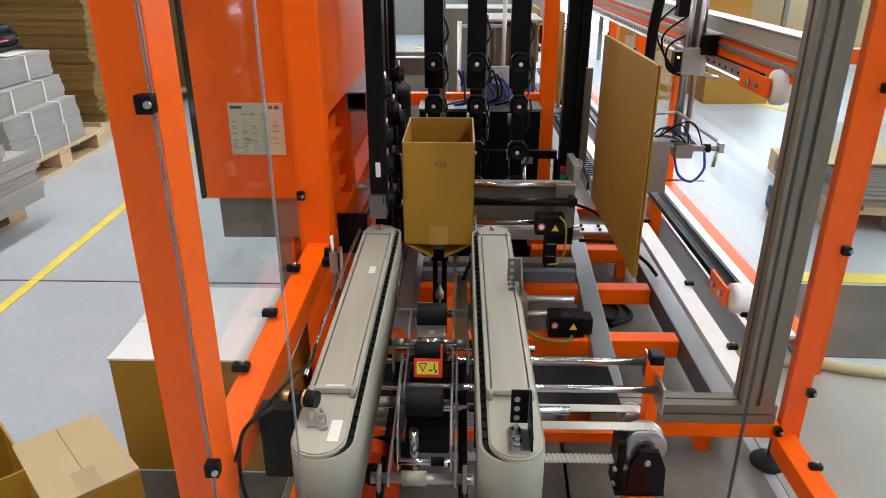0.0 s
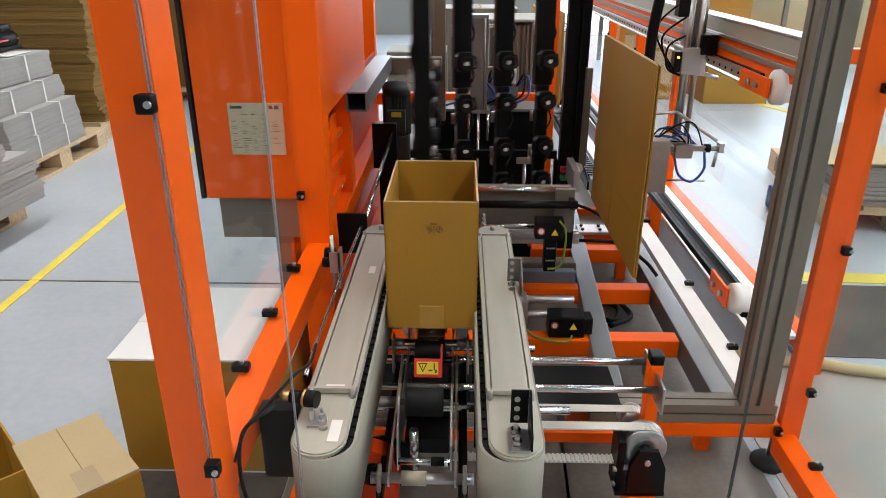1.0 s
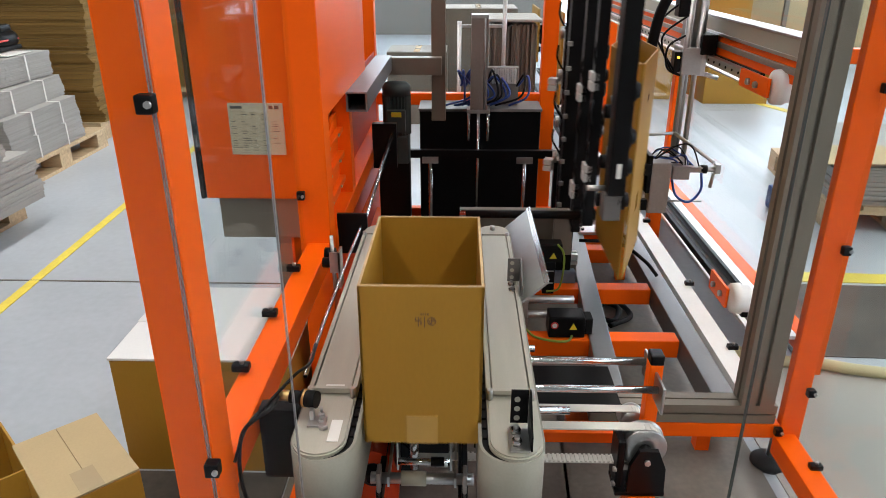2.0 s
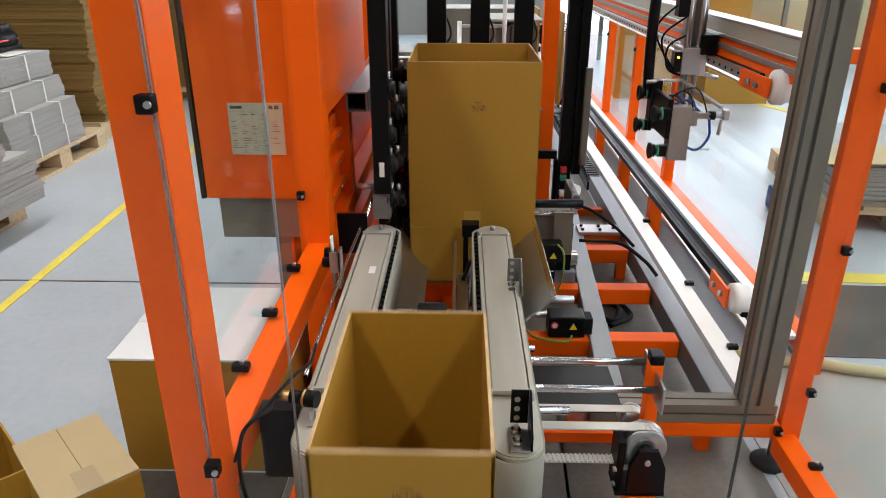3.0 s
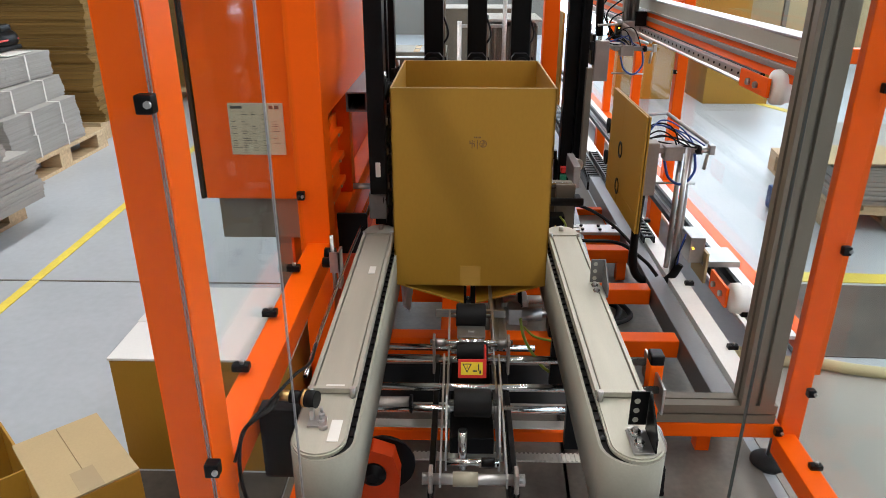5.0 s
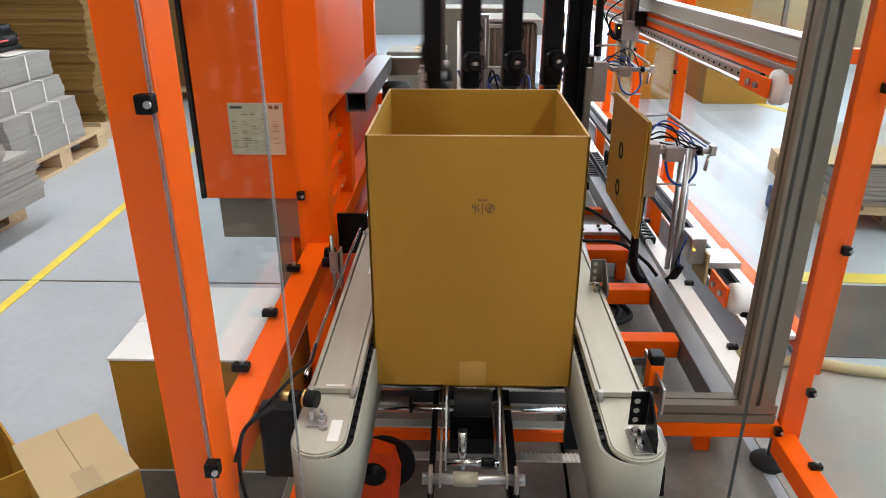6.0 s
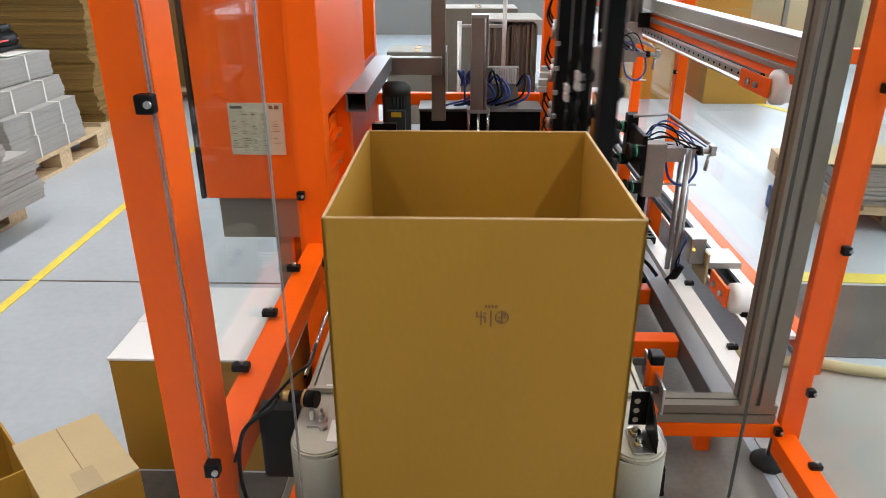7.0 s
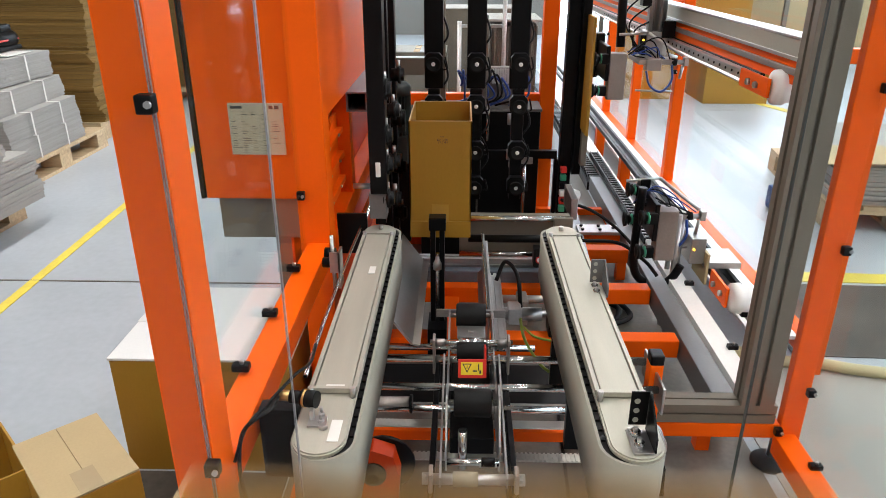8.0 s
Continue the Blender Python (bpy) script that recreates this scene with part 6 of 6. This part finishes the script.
    slide(UC, [(0, 0, 2.72, 0), (3.2, 0, 2.72, 0), (3.4, 0, 2.78, 0), (3.5, 0, 2.86, 0), (3.6, 0, 2.98, 0), (3.8, 0, 3.32, 0), (4.0, 0, 3.62, 0), (4.2, 0, 3.74, 0), (5.0, 0, 3.78, 0), (6.0, 0, 3.78, 0), (6.4, 0, 4.07, 0), (6.6, 0, 4.12, 0), (7.3, 0, 3.32, 0), (7.45, 0, 3.26, 0), (8.0, 0, 3.26, 0)])
    slide(CD, [(0, 0.496, 3.92, 0.65), (6.6, 0.496, 3.92, 0.65), (7.3, 0.496, 3.12, 0.69), (7.45, 0.496, 3.06, 0.70), (8.0, 0.496, 3.06, 0.70)])
    # suction frame: home, out to the blank, back with the carton
    frame_x = [(0, 0), (0.75, 0), (0.9, 0.05), (1.0, 0.12), (1.1, 0.24), (1.2, 0.385), (1.3, 0.53), (1.4, 0.63), (1.5, 0.67), (1.7, 0.675), (1.9, 0.665), (2.2, 0.515), (2.5, 0.295), (2.8, 0.115), (2.9, 0.045), (3.0, 0.01), (3.1, 0), (5.7, 0), (5.8, 0.035), (5.9, 0.075), (6.0, 0.15), (6.1, 0.27), (6.2, 0.39), (6.3, 0.525), (6.4, 0.62), (6.5, 0.665), (6.6, 0.67), (6.8, 0.66), (7.0, 0.595), (7.1, 0.52), (7.2, 0.42), (7.3, 0.32), (7.4, 0.235), (7.5, 0.17), (7.6, 0.095), (7.7, 0.04), (7.8, 0.013), (8.0, 0)]
    slide(SF, [(t, -0.167 + x, 2.497, 0) for t, x in frame_x])
    turn = ((0, 0), (0.9, 0), (1.0, 12), (1.1, 32), (1.2, 55), (1.3, 75), (1.4, 87), (1.5, 90), (1.8, 90), (2.0, 70), (2.2, 40), (2.4, 15), (2.6, 2), (2.75, 0), (5.9, 0), (6.0, 12), (6.1, 32), (6.2, 55), (6.3, 75), (6.4, 87), (6.5, 90), (6.8, 90), (7.0, 82), (7.1, 65), (7.2, 45), (7.3, 22), (7.4, 6), (7.5, 0), (8, 0))
    fa = lambda t: float(np.interp(t, [r[0] for r in turn], [r[1] for r in turn]))
    fs = lambda t: float(np.interp(t, [r[0] for r in frame_x], [r[1] for r in frame_x]))
    walk(WING, [(t, pose(-0.167 + fs(t), 2.497, 0, 0, 0, fa(t))) for t in sorted({r[0] for r in turn} | {r[0] for r in frame_x})])
    # lift column and folding plates
    slide(LF, [(0, -0.06, 0, -0.10), (2.0, -0.06, 0, -0.10), (2.7, 0.035, 0, -0.02), (3.2, 0.03, 0, -0.02), (3.6, 0.02, 0, -0.10), (4.2, 0.03, 0, -0.07), (5.0, 0.03, 0, -0.15), (6.5, -0.06, 0, -0.15), (7.6, -0.067, 0, 0.0), (8.0, -0.067, 0, 0.0)])
    slide(FL, [(0, -0.15, 0, 0.55, 0, -10), (1.0, -0.15, 0, 0.55, 0, -10), (1.4, -0.17, 0, 0.52, 0, -35), (3.4, -0.17, 0, 0.52, 0, -35), (3.8, -0.155, 0.24, 0.555, 0, 8), (4.7, -0.155, 0.24, 0.555, 0, 8), (5.6, -0.17, 0, 0.51, 0, -35), (8.0, -0.17, 0, 0.51, 0, -35)])
    slide(FR, [(0, 0.05, 0, 0.56, 0, 0), (0.9, 0.05, 0, 0.56, 0, 0), (1.3, 0.19, 0, 0.60, 0, 48), (1.7, 0.19, 0, 0.60, 0, 48), (3.3, 0.215, 0, 0.55, 0, 46), (3.5, 0.215, 0, 0.55, 0, 40), (3.8, 0.215, 0.2, 0.565, 0, -15), (4.1, 0.235, 0.24, 0.56, 0, -28), (4.7, 0.235, 0.24, 0.56, 0, -28), (5.6, 0.16, 0, 0.50, 0, 0), (7.5, 0.077, 0, 0.495, 0, 0), (8.0, 0.077, 0, 0.495, 0, 0)])
    drop = [(0, 0, 0, 0), (0.9, 0, 0, 0), (1.3, 0, 0, -0.10), (3.4, 0, 0, -0.10), (4.1, 0, 0, 0), (5.0, 0, 0, 0), (6.5, 0, 0, -0.12), (8.0, 0, 0, -0.12)]
    slide(XC, drop)
    slide(SB, [(0, 0, 0, 0), (0.9, 0, 0, 0), (1.3, 0.02, 0, -0.06), (3.4, 0.02, 0, 0.0), (5.0, 0.02, 0, 0), (6.5, 0.03, 0.02, -0.14), (8.0, 0.03, 0.02, -0.14)])


motions()
